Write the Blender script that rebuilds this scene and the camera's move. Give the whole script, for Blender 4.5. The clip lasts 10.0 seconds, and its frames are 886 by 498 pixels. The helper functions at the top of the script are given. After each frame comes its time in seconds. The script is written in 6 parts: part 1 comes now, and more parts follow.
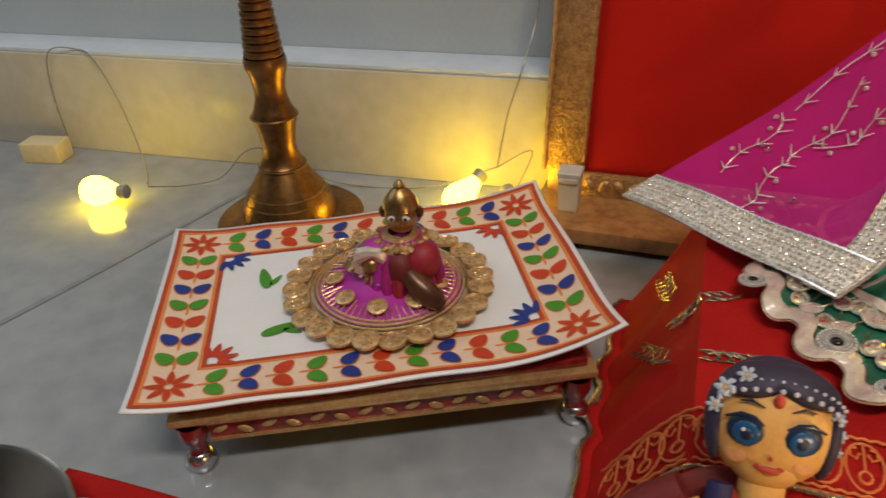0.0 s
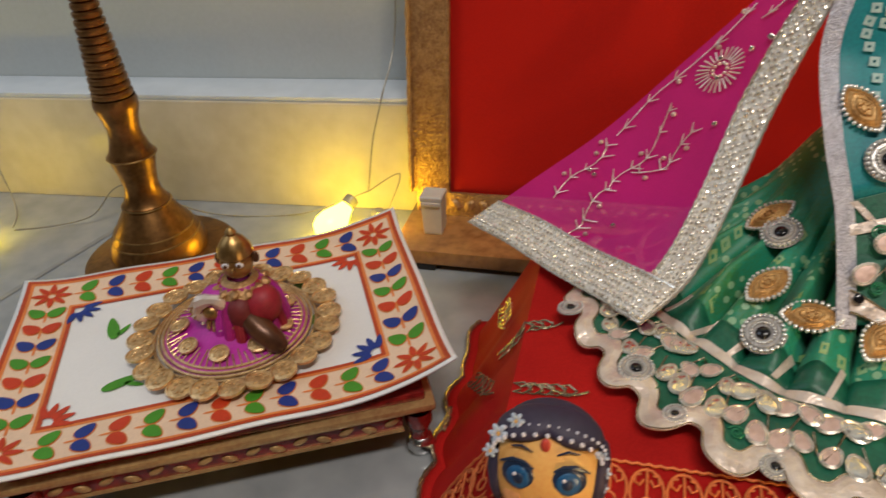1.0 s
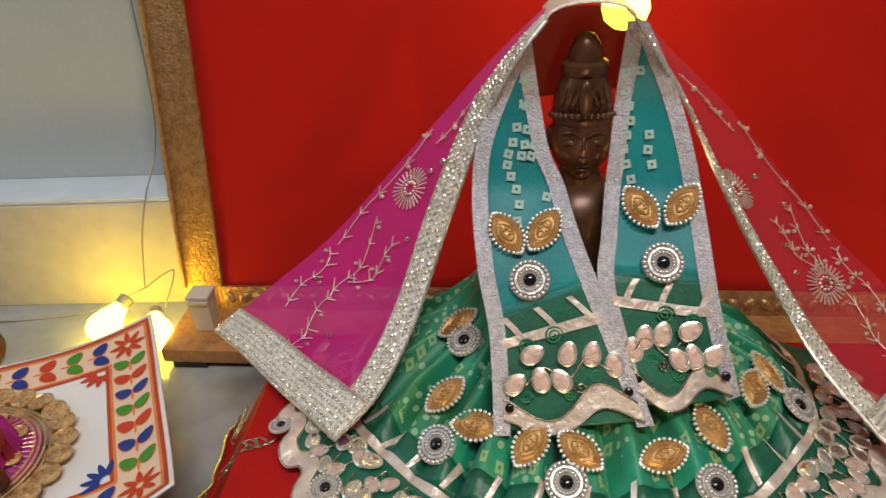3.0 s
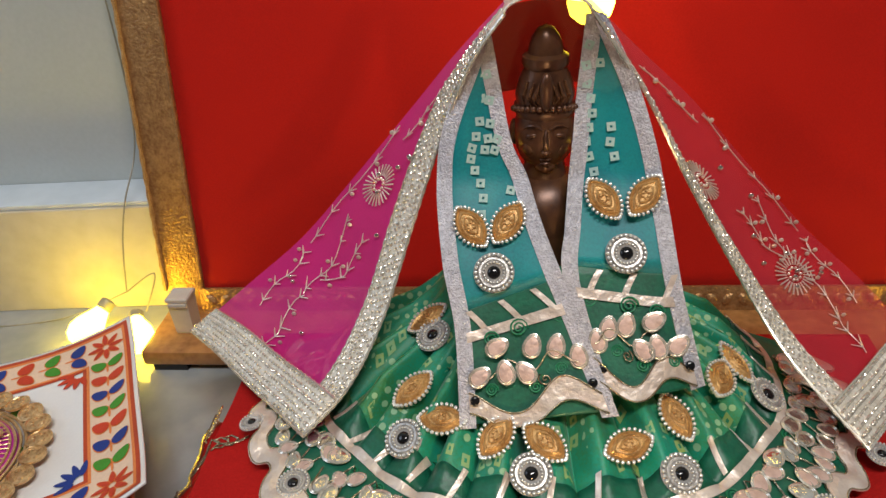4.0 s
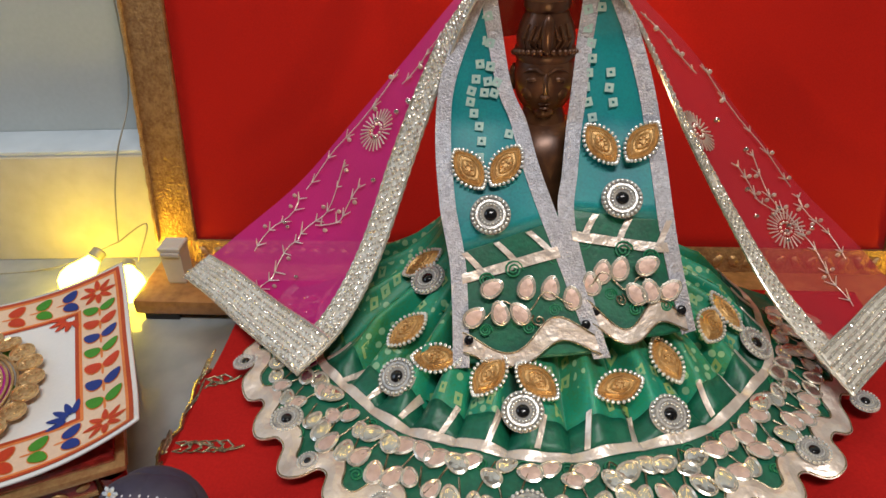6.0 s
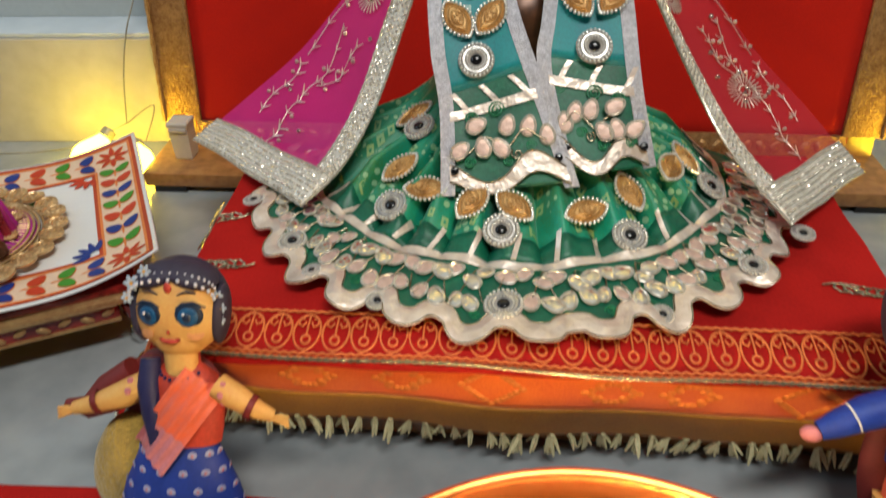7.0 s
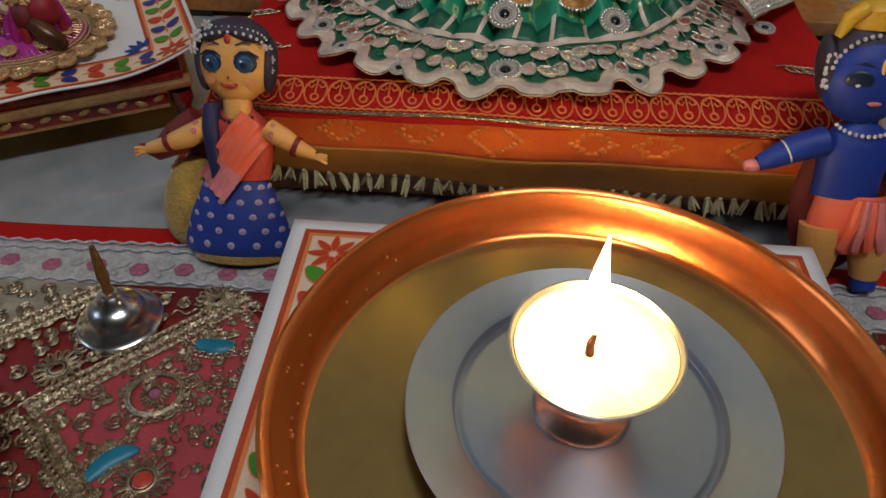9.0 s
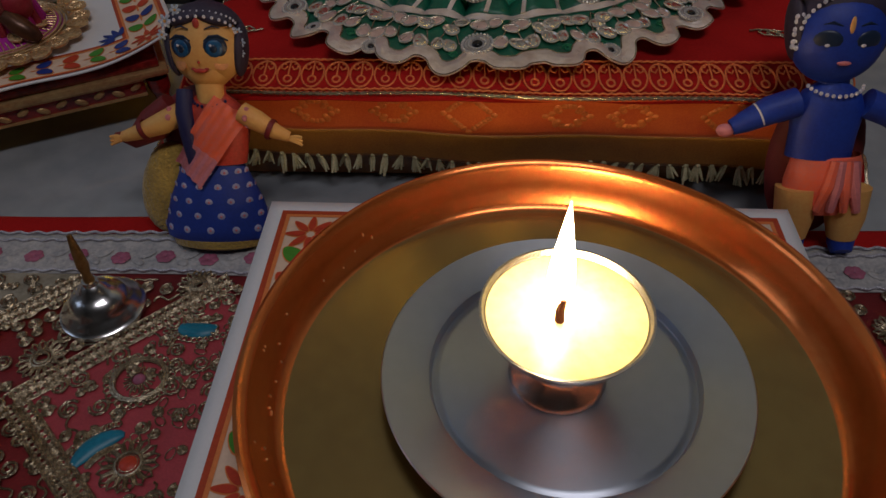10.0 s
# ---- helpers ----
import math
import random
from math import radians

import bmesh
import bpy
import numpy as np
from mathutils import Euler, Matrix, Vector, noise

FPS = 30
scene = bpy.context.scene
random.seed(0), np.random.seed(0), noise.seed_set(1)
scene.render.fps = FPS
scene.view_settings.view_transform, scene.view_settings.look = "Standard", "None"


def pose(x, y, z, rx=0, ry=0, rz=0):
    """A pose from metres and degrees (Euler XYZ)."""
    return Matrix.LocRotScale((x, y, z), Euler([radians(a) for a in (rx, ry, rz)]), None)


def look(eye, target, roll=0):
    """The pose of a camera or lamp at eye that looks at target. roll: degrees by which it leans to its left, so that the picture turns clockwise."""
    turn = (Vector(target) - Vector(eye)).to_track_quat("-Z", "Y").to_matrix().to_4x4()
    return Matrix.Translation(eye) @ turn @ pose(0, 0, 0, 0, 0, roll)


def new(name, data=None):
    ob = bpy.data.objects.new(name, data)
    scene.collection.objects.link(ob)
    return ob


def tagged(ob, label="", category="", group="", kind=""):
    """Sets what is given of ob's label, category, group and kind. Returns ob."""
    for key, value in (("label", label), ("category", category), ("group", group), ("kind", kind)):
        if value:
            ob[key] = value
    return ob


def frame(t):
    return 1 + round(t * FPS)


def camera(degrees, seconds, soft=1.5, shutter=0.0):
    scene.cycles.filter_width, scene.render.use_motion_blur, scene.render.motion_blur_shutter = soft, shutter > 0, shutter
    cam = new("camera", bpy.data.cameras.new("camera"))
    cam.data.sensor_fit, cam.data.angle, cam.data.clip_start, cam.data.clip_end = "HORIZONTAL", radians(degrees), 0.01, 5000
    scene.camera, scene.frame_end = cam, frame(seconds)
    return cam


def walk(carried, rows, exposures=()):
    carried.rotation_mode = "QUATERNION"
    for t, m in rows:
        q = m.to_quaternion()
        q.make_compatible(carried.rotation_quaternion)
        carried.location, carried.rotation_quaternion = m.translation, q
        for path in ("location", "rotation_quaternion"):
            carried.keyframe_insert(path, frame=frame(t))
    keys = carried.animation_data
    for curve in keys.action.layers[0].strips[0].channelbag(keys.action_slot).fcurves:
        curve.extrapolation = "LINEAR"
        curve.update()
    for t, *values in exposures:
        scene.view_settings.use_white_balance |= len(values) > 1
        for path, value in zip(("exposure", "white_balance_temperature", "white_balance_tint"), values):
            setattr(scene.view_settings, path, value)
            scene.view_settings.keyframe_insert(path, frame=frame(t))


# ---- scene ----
cam = camera(62.7, 10.0, 1.45, 0.4)
PATH = [
    (0, (0.012, 0.0525, 0.324), (-0.5805, 1.6406, -0.737), -2.7),
    (0.5, (0.044, 0.0642, 0.334), (-0.4847, 1.663, -0.746), -3.0),
    (1, (0.0766, 0.0803, 0.347), (-0.3816, 1.6984, -0.735), -3.8),
    (1.5, (0.1028, 0.0901, 0.359), (-0.2769, 1.7385, -0.707), -3.1),
    (2, (0.131, 0.0973, 0.374), (-0.1893, 1.7602, -0.691), -2.8),
    (2.5, (0.1617, 0.1096, 0.387), (-0.0691, 1.7918, -0.669), -2.5),
    (2.7, (0.1734, 0.1093, 0.4), (-0.0245, 1.8003, -0.65), -2.4),
    (4, (0.2072, 0.1058, 0.394), (0.0175, 1.8132, -0.631), -3.8),
    (4.5, (0.2047, 0.1008, 0.389), (0.0207, 1.8006, -0.647), -3.0),
    (5, (0.2085, 0.0989, 0.383), (0.0337, 1.7996, -0.656), -2.8),
    (6.3, (0.2021, 0.0862, 0.373), (0.0514, 1.7623, -0.709), -1.3),
    (6.5, (0.2021, 0.0641, 0.367), (0.0501, 1.7345, -0.721), -0.6),
    (7, (0.2094, 0.0169, 0.35), (0.0807, 1.6235, -0.834), -0.7),
    (7.5, (0.2024, -0.0223, 0.344), (0.0566, 1.5185, -0.923), -0.1),
    (8, (0.1982, -0.0605, 0.341), (0.0708, 1.46, -0.952), 1.4),
    (8.5, (0.2026, -0.0865, 0.335), (0.0888, 1.4059, -0.992), 1.0),
    (9, (0.2071, -0.0997, 0.331), (0.1096, 1.3496, -1.044), 0.6),
    (9.5, (0.2166, -0.1029, 0.329), (0.1194, 1.3297, -1.063), -1.0),
    (10, (0.221, -0.1035, 0.329), (0.1222, 1.3148, -1.078), -1.7),
]
walk(cam, [(t, look(eye, target, roll)) for t, eye, target, roll in PATH],
     [(0, 0.0, 6450, 10), (1, 0.08, 6400, 10), (2.5, 0.15, 6200, 9), (3.9, 0.32, 6050, 8), (4.5, 0.22, 6000, 8), (6.5, 0.30, 6000, 6), (7, 0.30, 6000, 2), (7.5, 0.30, 5950, -4),
      (8, 0.07, 6000, 0), (8.5, -0.22, 6050, 5), (9, -0.62, 5800, 9), (9.5, -1.25, 5750, 13), (10, -1.55, 5750, 16)])


# ---- light ----
world = bpy.data.worlds.new("world")
world.use_nodes = True
world.node_tree.nodes["Background"].inputs[0].default_value = (0.55, 0.6, 0.68, 1)
world.node_tree.nodes["Background"].inputs[1].default_value = 0.035
scene.world = world


def area_lamp(name, at, target, size, size_y, watts, colour):
    data = bpy.data.lights.new(name, "AREA")
    data.shape, data.size, data.size_y, data.energy, data.color = "RECTANGLE", size, size_y, watts, colour
    ob = new(name, data)
    ob.matrix_basis = look(at, target)
    return ob


area_lamp("tube_light", (0.5, -0.55, 2.3), (0.2, 0.3, 0), 1.2, 0.25, 32.5, (1.0, 0.91, 0.82))
area_lamp("window_light", (-1.6, 0.1, 1.3), (-0.2, 0.4, 0.1), 0.8, 1.0, 6, (0.75, 0.86, 1.0))


# ---- materials ----
def material(name, colour, rough=0.5, metal=0.0, second=None, grain=300.0, blotch=25.0, bump=0.15, contrast=0.25, sheen=0.0, coat=0.0, spec=0.5, glow=0.0, see=0.0, depth=0.0008):
    """Colour varied at two scales, with fine relief."""
    m = bpy.data.materials.new(name)
    m.use_nodes = True
    nt = m.node_tree
    b = nt.nodes["Principled BSDF"]
    co = nt.nodes.new("ShaderNodeTexCoord")

    def noise_node(scale, detail):
        n = nt.nodes.new("ShaderNodeTexNoise")
        n.inputs["Scale"].default_value, n.inputs["Detail"].default_value = scale, detail
        nt.links.new(co.outputs["Object"], n.inputs["Vector"])
        return n

    fine, broad = noise_node(grain, 3), noise_node(blotch, 4)
    both = nt.nodes.new("ShaderNodeMix")
    both.data_type = "FLOAT"
    both.inputs[0].default_value = 0.45
    nt.links.new(broad.outputs[0], both.inputs[2])
    nt.links.new(fine.outputs[0], both.inputs[3])
    ramp = nt.nodes.new("ShaderNodeValToRGB")
    second = second or tuple(c * (1 - contrast) for c in colour)
    ramp.color_ramp.elements[0].position, ramp.color_ramp.elements[1].position = 0.36, 0.62
    ramp.color_ramp.elements[0].color, ramp.color_ramp.elements[1].color = (*second, 1), (*colour, 1)
    nt.links.new(both.outputs[0], ramp.inputs[0])
    nt.links.new(ramp.outputs[0], b.inputs["Base Color"])
    b.inputs["Roughness"].default_value, b.inputs["Metallic"].default_value = rough, metal
    b.inputs["Sheen Weight"].default_value, b.inputs["Coat Weight"].default_value = sheen, coat
    b.inputs["Specular IOR Level"].default_value = spec
    if bump:
        bn = nt.nodes.new("ShaderNodeBump")
        bn.inputs["Strength"].default_value, bn.inputs["Distance"].default_value = bump, depth
        nt.links.new(fine.outputs[0], bn.inputs["Height"])
        nt.links.new(bn.outputs[0], b.inputs["Normal"])
    if glow:
        b.inputs["Emission Color"].default_value, b.inputs["Emission Strength"].default_value = (*colour, 1), glow
    if see:
        clear, mix = nt.nodes.new("ShaderNodeBsdfTransparent"), nt.nodes.new("ShaderNodeMixShader")
        mix.inputs[0].default_value = see
        nt.links.new(b.outputs[0], mix.inputs[1])
        nt.links.new(clear.outputs[0], mix.inputs[2])
        nt.links.new(mix.outputs[0], nt.nodes["Material Output"].inputs[0])
    return m


def add_dots(m, colour, scale, size, mask_scale, mask_from):
    """Tie-dye dots strewn in patches over the cloth's colour."""
    nt = m.node_tree
    b = nt.nodes["Principled BSDF"]
    co = nt.nodes.new("ShaderNodeTexCoord")
    v = nt.nodes.new("ShaderNodeTexVoronoi")
    v.inputs["Scale"].default_value, v.inputs["Randomness"].default_value = scale, 0.25
    nt.links.new(co.outputs["Object"], v.inputs["Vector"])
    less = nt.nodes.new("ShaderNodeMath")
    less.operation = "LESS_THAN"
    less.inputs[1].default_value = size
    nt.links.new(v.outputs["Distance"], less.inputs[0])
    n = nt.nodes.new("ShaderNodeTexNoise")
    n.inputs["Scale"].default_value = mask_scale
    nt.links.new(co.outputs["Object"], n.inputs["Vector"])
    more = nt.nodes.new("ShaderNodeMath")
    more.operation = "GREATER_THAN"
    more.inputs[1].default_value = mask_from
    nt.links.new(n.outputs[0], more.inputs[0])
    both = nt.nodes.new("ShaderNodeMath")
    both.operation = "MULTIPLY"
    nt.links.new(less.outputs[0], both.inputs[0])
    nt.links.new(more.outputs[0], both.inputs[1])
    mix = nt.nodes.new("ShaderNodeMix")
    mix.data_type = "RGBA"
    nt.links.new(both.outputs[0], mix.inputs[0])
    old = b.inputs["Base Color"].links[0].from_socket
    nt.links.new(old, mix.inputs[6])
    mix.inputs[7].default_value = (*colour, 1)
    nt.links.new(mix.outputs[2], b.inputs["Base Color"])


M_MARBLE = material("floor_marble", (0.335, 0.355, 0.37), 0.14, second=(0.245, 0.265, 0.28), grain=40, blotch=5, bump=0.02, coat=0.3)
M_VEIN = material("marble_vein", (0.28, 0.29, 0.30), 0.2, grain=80, blotch=10, bump=0.02)
M_SKIRT = material("skirting_marble", (0.62, 0.57, 0.46), 0.5, second=(0.52, 0.47, 0.35), grain=60, blotch=9, bump=0.0, coat=0.12)
# ledge top: the bluish window light on it is put into the colour
M_LITLEDGE = material("lit_ledge_marble", (0.62, 0.68, 0.74), 0.3, second=(0.54, 0.60, 0.66), grain=60, blotch=12, bump=0.02)
M_WALL = material("wall_paint", (0.47, 0.52, 0.53), 0.7, grain=250, blotch=6, bump=0.08, contrast=0.08)
# ceiling is out of view; dark tone gives the metal plates contrast
M_CEIL = material("ceiling_paint", (0.42, 0.40, 0.36), 0.8, grain=150, blotch=5, contrast=0.06)
M_VELVET = material("red_velvet", (0.50, 0.012, 0.006), 0.7, grain=900, blotch=7, bump=0.1, contrast=0.18, sheen=0.05, spec=0.08)
M_REDCLOTH = material("red_satin_cloth", (0.44, 0.012, 0.010), 0.75, grain=700, blotch=18, bump=0.2, contrast=0.25, spec=0.1)
M_GOLDLACE = material("gold_lace", (0.52, 0.31, 0.13), 0.38, 0.6, second=(0.30, 0.15, 0.06), grain=420, blotch=160, bump=0.8, depth=0.0015)
M_SILVERLACE = material("silver_sequin_lace", (0.96, 0.92, 0.85), 0.36, 0.35, second=(0.72, 0.66, 0.56), grain=380, blotch=260, bump=1.0, depth=0.002)
M_SILVERTAPE = material("silver_tape", (0.66, 0.65, 0.71), 0.42, 0.6, second=(0.42, 0.41, 0.46), grain=900, blotch=300, bump=1.0, depth=0.0012)
M_WOOD = material("polished_wood", (0.38, 0.18, 0.06), 0.25, second=(0.22, 0.095, 0.03), grain=120, blotch=30, bump=0.08, coat=0.3)
M_BLACK = material("black_rubber", (0.012, 0.011, 0.012), 0.5, contrast=0.3)
M_WHITEPL = material("white_plastic", (0.60, 0.54, 0.47), 0.45, contrast=0.1, grain=200)
M_BRONZE = material("aged_brass", (0.33, 0.165, 0.055), 0.33, 0.9, second=(0.17, 0.08, 0.026), grain=200, blotch=45, bump=0.08)
M_COPPER = material("copper_rim", (0.93, 0.29, 0.075), 0.21, 0.92, second=(0.86, 0.23, 0.055), grain=260, blotch=40, bump=0.06)
M_THALI = material("worn_brass_floor", (0.43, 0.29, 0.10), 0.22, 1.0, second=(0.37, 0.24, 0.085), grain=90, blotch=14, bump=0.0)
M_STEEL = material("brushed_steel", (0.54, 0.58, 0.65), 0.36, 1.0, second=(0.50, 0.54, 0.61), grain=120, blotch=12, bump=0.0)
M_CHROME = material("polished_steel", (0.72, 0.72, 0.72), 0.22, 1.0, contrast=0.15, grain=200, blotch=30, bump=0.02)
M_PAPER = material("white_printed_paper", (0.79, 0.79, 0.79), 0.45, contrast=0.05, grain=500, bump=0.05)
M_CREAM = material("pale_peach_print", (0.82, 0.60, 0.43), 0.5, contrast=0.12, grain=500, bump=0.05)
M_PRED = material("red_print", (0.60, 0.05, 0.012), 0.45, contrast=0.25, grain=600, bump=0.1)
M_PBLUE = material("blue_print", (0.015, 0.04, 0.26), 0.45, contrast=0.25, grain=600, bump=0.1)
M_PGREEN = material("green_print", (0.07, 0.30, 0.02), 0.45, contrast=0.25, grain=600, bump=0.1)
M_PORANGE = material("orange_print", (0.80, 0.24, 0.06), 0.45, contrast=0.2, grain=600, bump=0.1)
M_BROWNLINE = material("rust_red_line", (0.52, 0.065, 0.014), 0.45, contrast=0.25, grain=600, bump=0.1)
M_MAROON = material("maroon_lacquer", (0.30, 0.020, 0.016), 0.22, second=(0.10, 0.008, 0.008), grain=200, blotch=50, bump=0.06, coat=0.4)
M_GILT = material("worn_gilt_paint", (0.60, 0.40, 0.17), 0.35, 0.5, second=(0.42, 0.22, 0.09), grain=350, blotch=80, bump=0.3)
M_MAGENTA = material("sheer_magenta_net", (0.64, 0.007, 0.24), 0.6, grain=900, blotch=20, contrast=0.15, see=0.28, sheen=0.2, spec=0.2)
M_REDNET = material("sheer_red_net", (0.58, 0.02, 0.05), 0.6, grain=900, blotch=20, contrast=0.15, see=0.5, sheen=0.2, spec=0.2)
M_TEAL = material("teal_silk", (0.0, 0.245, 0.27), 0.5, second=(0.0, 0.17, 0.20), grain=700, blotch=25, bump=0.12, sheen=0.1)
M_GREEN = material("green_silk", (0.008, 0.27, 0.175), 0.5, second=(0.035, 0.19, 0.055), grain=700, blotch=26, bump=0.15, sheen=0.1)
add_dots(M_GREEN, (0.26, 0.46, 0.26), 170, 0.36, 30, 0.56)
M_DKGREEN = material("dark_green_satin", (0.010, 0.135, 0.075), 0.42, second=(0.007, 0.08, 0.045), grain=500, blotch=45, bump=0.2)
M_THREAD = material("green_thread", (0.012, 0.20, 0.085), 0.5, contrast=0.3, grain=900, bump=0.3)
M_MIRROR = material("mirror_leaf", (0.86, 0.82, 0.77), 0.16, 0.92, second=(0.72, 0.66, 0.58), grain=160, blotch=70, bump=0.3)
M_PINKFOIL = material("rose_silver_foil", (0.84, 0.74, 0.67), 0.36, 0.5, second=(0.66, 0.54, 0.46), grain=170, blotch=90, bump=0.7, depth=0.0015)
M_BEAD = material("glass_bead", (0.88, 0.87, 0.84), 0.15, 0.35, second=(0.62, 0.61, 0.58), grain=900, blotch=300, bump=0.0)
M_COIL = material("silver_coil", (0.66, 0.64, 0.62), 0.3, 0.6, second=(0.40, 0.38, 0.37), grain=900, blotch=300, bump=0.4)
M_FELT = material("grey_backing", (0.36, 0.34, 0.32), 0.7, grain=900, blotch=100, bump=0.3)
M_GOLDCORD = material("gold_zari", (0.64, 0.40, 0.16), 0.42, 0.5, second=(0.42, 0.22, 0.07), grain=900, blotch=200, bump=0.7)
M_BLACKSTONE = material("black_stone", (0.01, 0.01, 0.012), 0.1)
M_IDOL = material("dark_bronze_idol", (0.13, 0.055, 0.026), 0.32, 0.35, second=(0.06, 0.024, 0.013), grain=150, blotch=60, bump=0.1)
M_LACE = material("orange_thread", (0.78, 0.20, 0.05), 0.6, contrast=0.25, grain=900, bump=0.4)
M_ORANGE = material("orange_brocade", (0.86, 0.18, 0.018), 0.45, second=(0.74, 0.11, 0.012), grain=800, blotch=40, bump=0.25, sheen=0.1)
M_MUSTARD = material("mustard_border", (0.42, 0.19, 0.018), 0.5, second=(0.32, 0.13, 0.012), grain=800, blotch=50, bump=0.3)
M_FRINGE = material("pale_yellow_thread", (0.70, 0.66, 0.40), 0.7, second=(0.42, 0.38, 0.16), grain=900, bump=0.3)
M_SKIN = material("doll_skin_cloth", (0.76, 0.44, 0.12), 0.6, second=(0.72, 0.34, 0.09), grain=500, blotch=40)
M_HAIR = material("doll_hair_print", (0.040, 0.030, 0.060), 0.6, grain=300, blotch=80)
M_DBLUE = material("doll_blue_print", (0.02, 0.05, 0.33), 0.55, contrast=0.25, grain=500, blotch=50)
M_NAVY = material("doll_navy_print", (0.02, 0.02, 0.09), 0.55, grain=500, blotch=50)
M_DORANGE = material("doll_orange_print", (0.80, 0.13, 0.045), 0.55, second=(0.72, 0.16, 0.11), grain=500, blotch=50)
M_DPINK = material("doll_pink_print", (0.66, 0.22, 0.24), 0.55, contrast=0.2, grain=500, blotch=50)
M_PLUSH = material("yellow_plush", (0.50, 0.32, 0.05), 0.8, second=(0.32, 0.2, 0.03), grain=500, blotch=80, bump=0.8, sheen=0.4, depth=0.002)
M_DWHITE = material("white_dot_print", (0.70, 0.68, 0.74), 0.55, contrast=0.1, grain=500)
M_EYE = material("eye_print", (0.015, 0.03, 0.07), 0.35, grain=300)
M_LIPS = material("lip_print", (0.5, 0.05, 0.03), 0.5, grain=300)
M_FIELD = material("dark_red_brocade", (0.26, 0.014, 0.016), 0.65, second=(0.17, 0.010, 0.012), grain=700, blotch=40, bump=0.3)
M_PINKSILK = material("coral_pink_silk", (0.46, 0.055, 0.07), 0.55, second=(0.34, 0.04, 0.05), grain=700, blotch=40, bump=0.2)
M_BEIGE = material("beige_brocade", (0.36, 0.32, 0.24), 0.6, second=(0.22, 0.19, 0.13), grain=350, blotch=120, bump=0.5)
M_WHITELACE = material("white_lace", (0.52, 0.50, 0.48), 0.6, second=(0.30, 0.30, 0.31), grain=420, blotch=140, bump=0.8)
M_PINKFLOWER = material("pink_flower_print", (0.42, 0.12, 0.20), 0.6, contrast=0.35, grain=420, blotch=140)
M_OLDGOLD = material("antique_gold_thread", (0.60, 0.51, 0.36), 0.27, 0.85, second=(0.22, 0.16, 0.09), grain=900, blotch=200, bump=0.6)
M_TURQ = material("turquoise_satin", (0.01, 0.22, 0.34), 0.4, contrast=0.3, grain=500, blotch=80)
M_WIRE = material("clear_wire", (0.30, 0.29, 0.24), 0.3, contrast=0.2)
M_BULB = material("lit_bulb", (1.0, 0.68, 0.03), 0.3, glow=21.0, bump=0)
M_BULBDIM = material("bulb_globe", (1.0, 0.66, 0.10), 0.3, glow=11.0, bump=0)
M_FLAME = material("candle_flame", (1.0, 0.66, 0.28), 0.5, glow=260.0, bump=0)
M_GHEE = material("melted_ghee", (0.92, 0.83, 0.46), 0.25, second=(0.90, 0.76, 0.32), grain=200, blotch=60, bump=0.05)
M_COIN = material("gilt_coin", (0.82, 0.58, 0.30), 0.3, 0.65, second=(0.50, 0.30, 0.13), grain=500, blotch=140, bump=0.6)
M_OLDBRASS = material("dull_brass", (0.46, 0.29, 0.11), 0.34, 0.85, second=(0.26, 0.15, 0.05), grain=300, blotch=90, bump=0.12)
# brown net, darkened to carry the shade inside the veil
M_NETSHADE = material("net_shade_brown", (0.055, 0.020, 0.012), 0.7, grain=900, blotch=120, bump=0.4, see=0.2)
M_PINKLEAF = material("rose_satin_leaf", (0.66, 0.48, 0.42), 0.45, 0.25, second=(0.54, 0.37, 0.31), grain=300, blotch=120, bump=0.2)
M_SEQUIN = material("silver_sequin", (0.93, 0.88, 0.79), 0.2, 0.7, second=(0.66, 0.60, 0.50), grain=500, blotch=260, bump=0.0)
M_WICK = material("burnt_wick", (0.16, 0.05, 0.02), 0.9)


def brush(m, amount):
    """Turned metal: highlights fan out from the axis."""
    nt = m.node_tree
    t = nt.nodes.new("ShaderNodeTangent")
    t.direction_type, t.axis = "RADIAL", "Z"
    b = nt.nodes["Principled BSDF"]
    b.inputs["Anisotropic"].default_value = amount
    b.inputs["Anisotropic Rotation"].default_value = 0.25
    nt.links.new(t.outputs[0], b.inputs["Tangent"])


for m in (M_STEEL, M_THALI, M_COPPER):
    brush(m, 0.7)


# ---- building helpers ----
def thing(name, label, category, m=None, group="", kind=""):
    ob = new(name)
    ob.empty_display_size = 0.02
    if m is not None:
        ob.matrix_basis = m
    return tagged(ob, label, category, group, kind)


def mesh_of(name, bm, mats, smooth=True):
    me = bpy.data.meshes.new(name)
    bm.normal_update()
    bm.to_mesh(me)
    bm.free()
    for m in mats if isinstance(mats, (list, tuple)) else [mats]:
        me.materials.append(m)
    if smooth:
        me.polygons.foreach_set("use_smooth", [True] * len(me.polygons))
        me.set_sharp_from_angle(angle=radians(42))
    return me


def part(name, bm, mats, parent=None, label="", smooth=True):
    ob = new(name, mesh_of(name, bm, mats, smooth))
    ob.parent = parent
    return tagged(ob, label)


def solid(ob, thickness, offset=0.0):
    md = ob.modifiers.new("thickness", "SOLIDIFY")
    md.thickness, md.offset = thickness, offset
    return ob


def sharing(name, me, parent, m):
    ob = new(name, me)
    ob.parent = parent
    ob.matrix_basis = m
    return ob


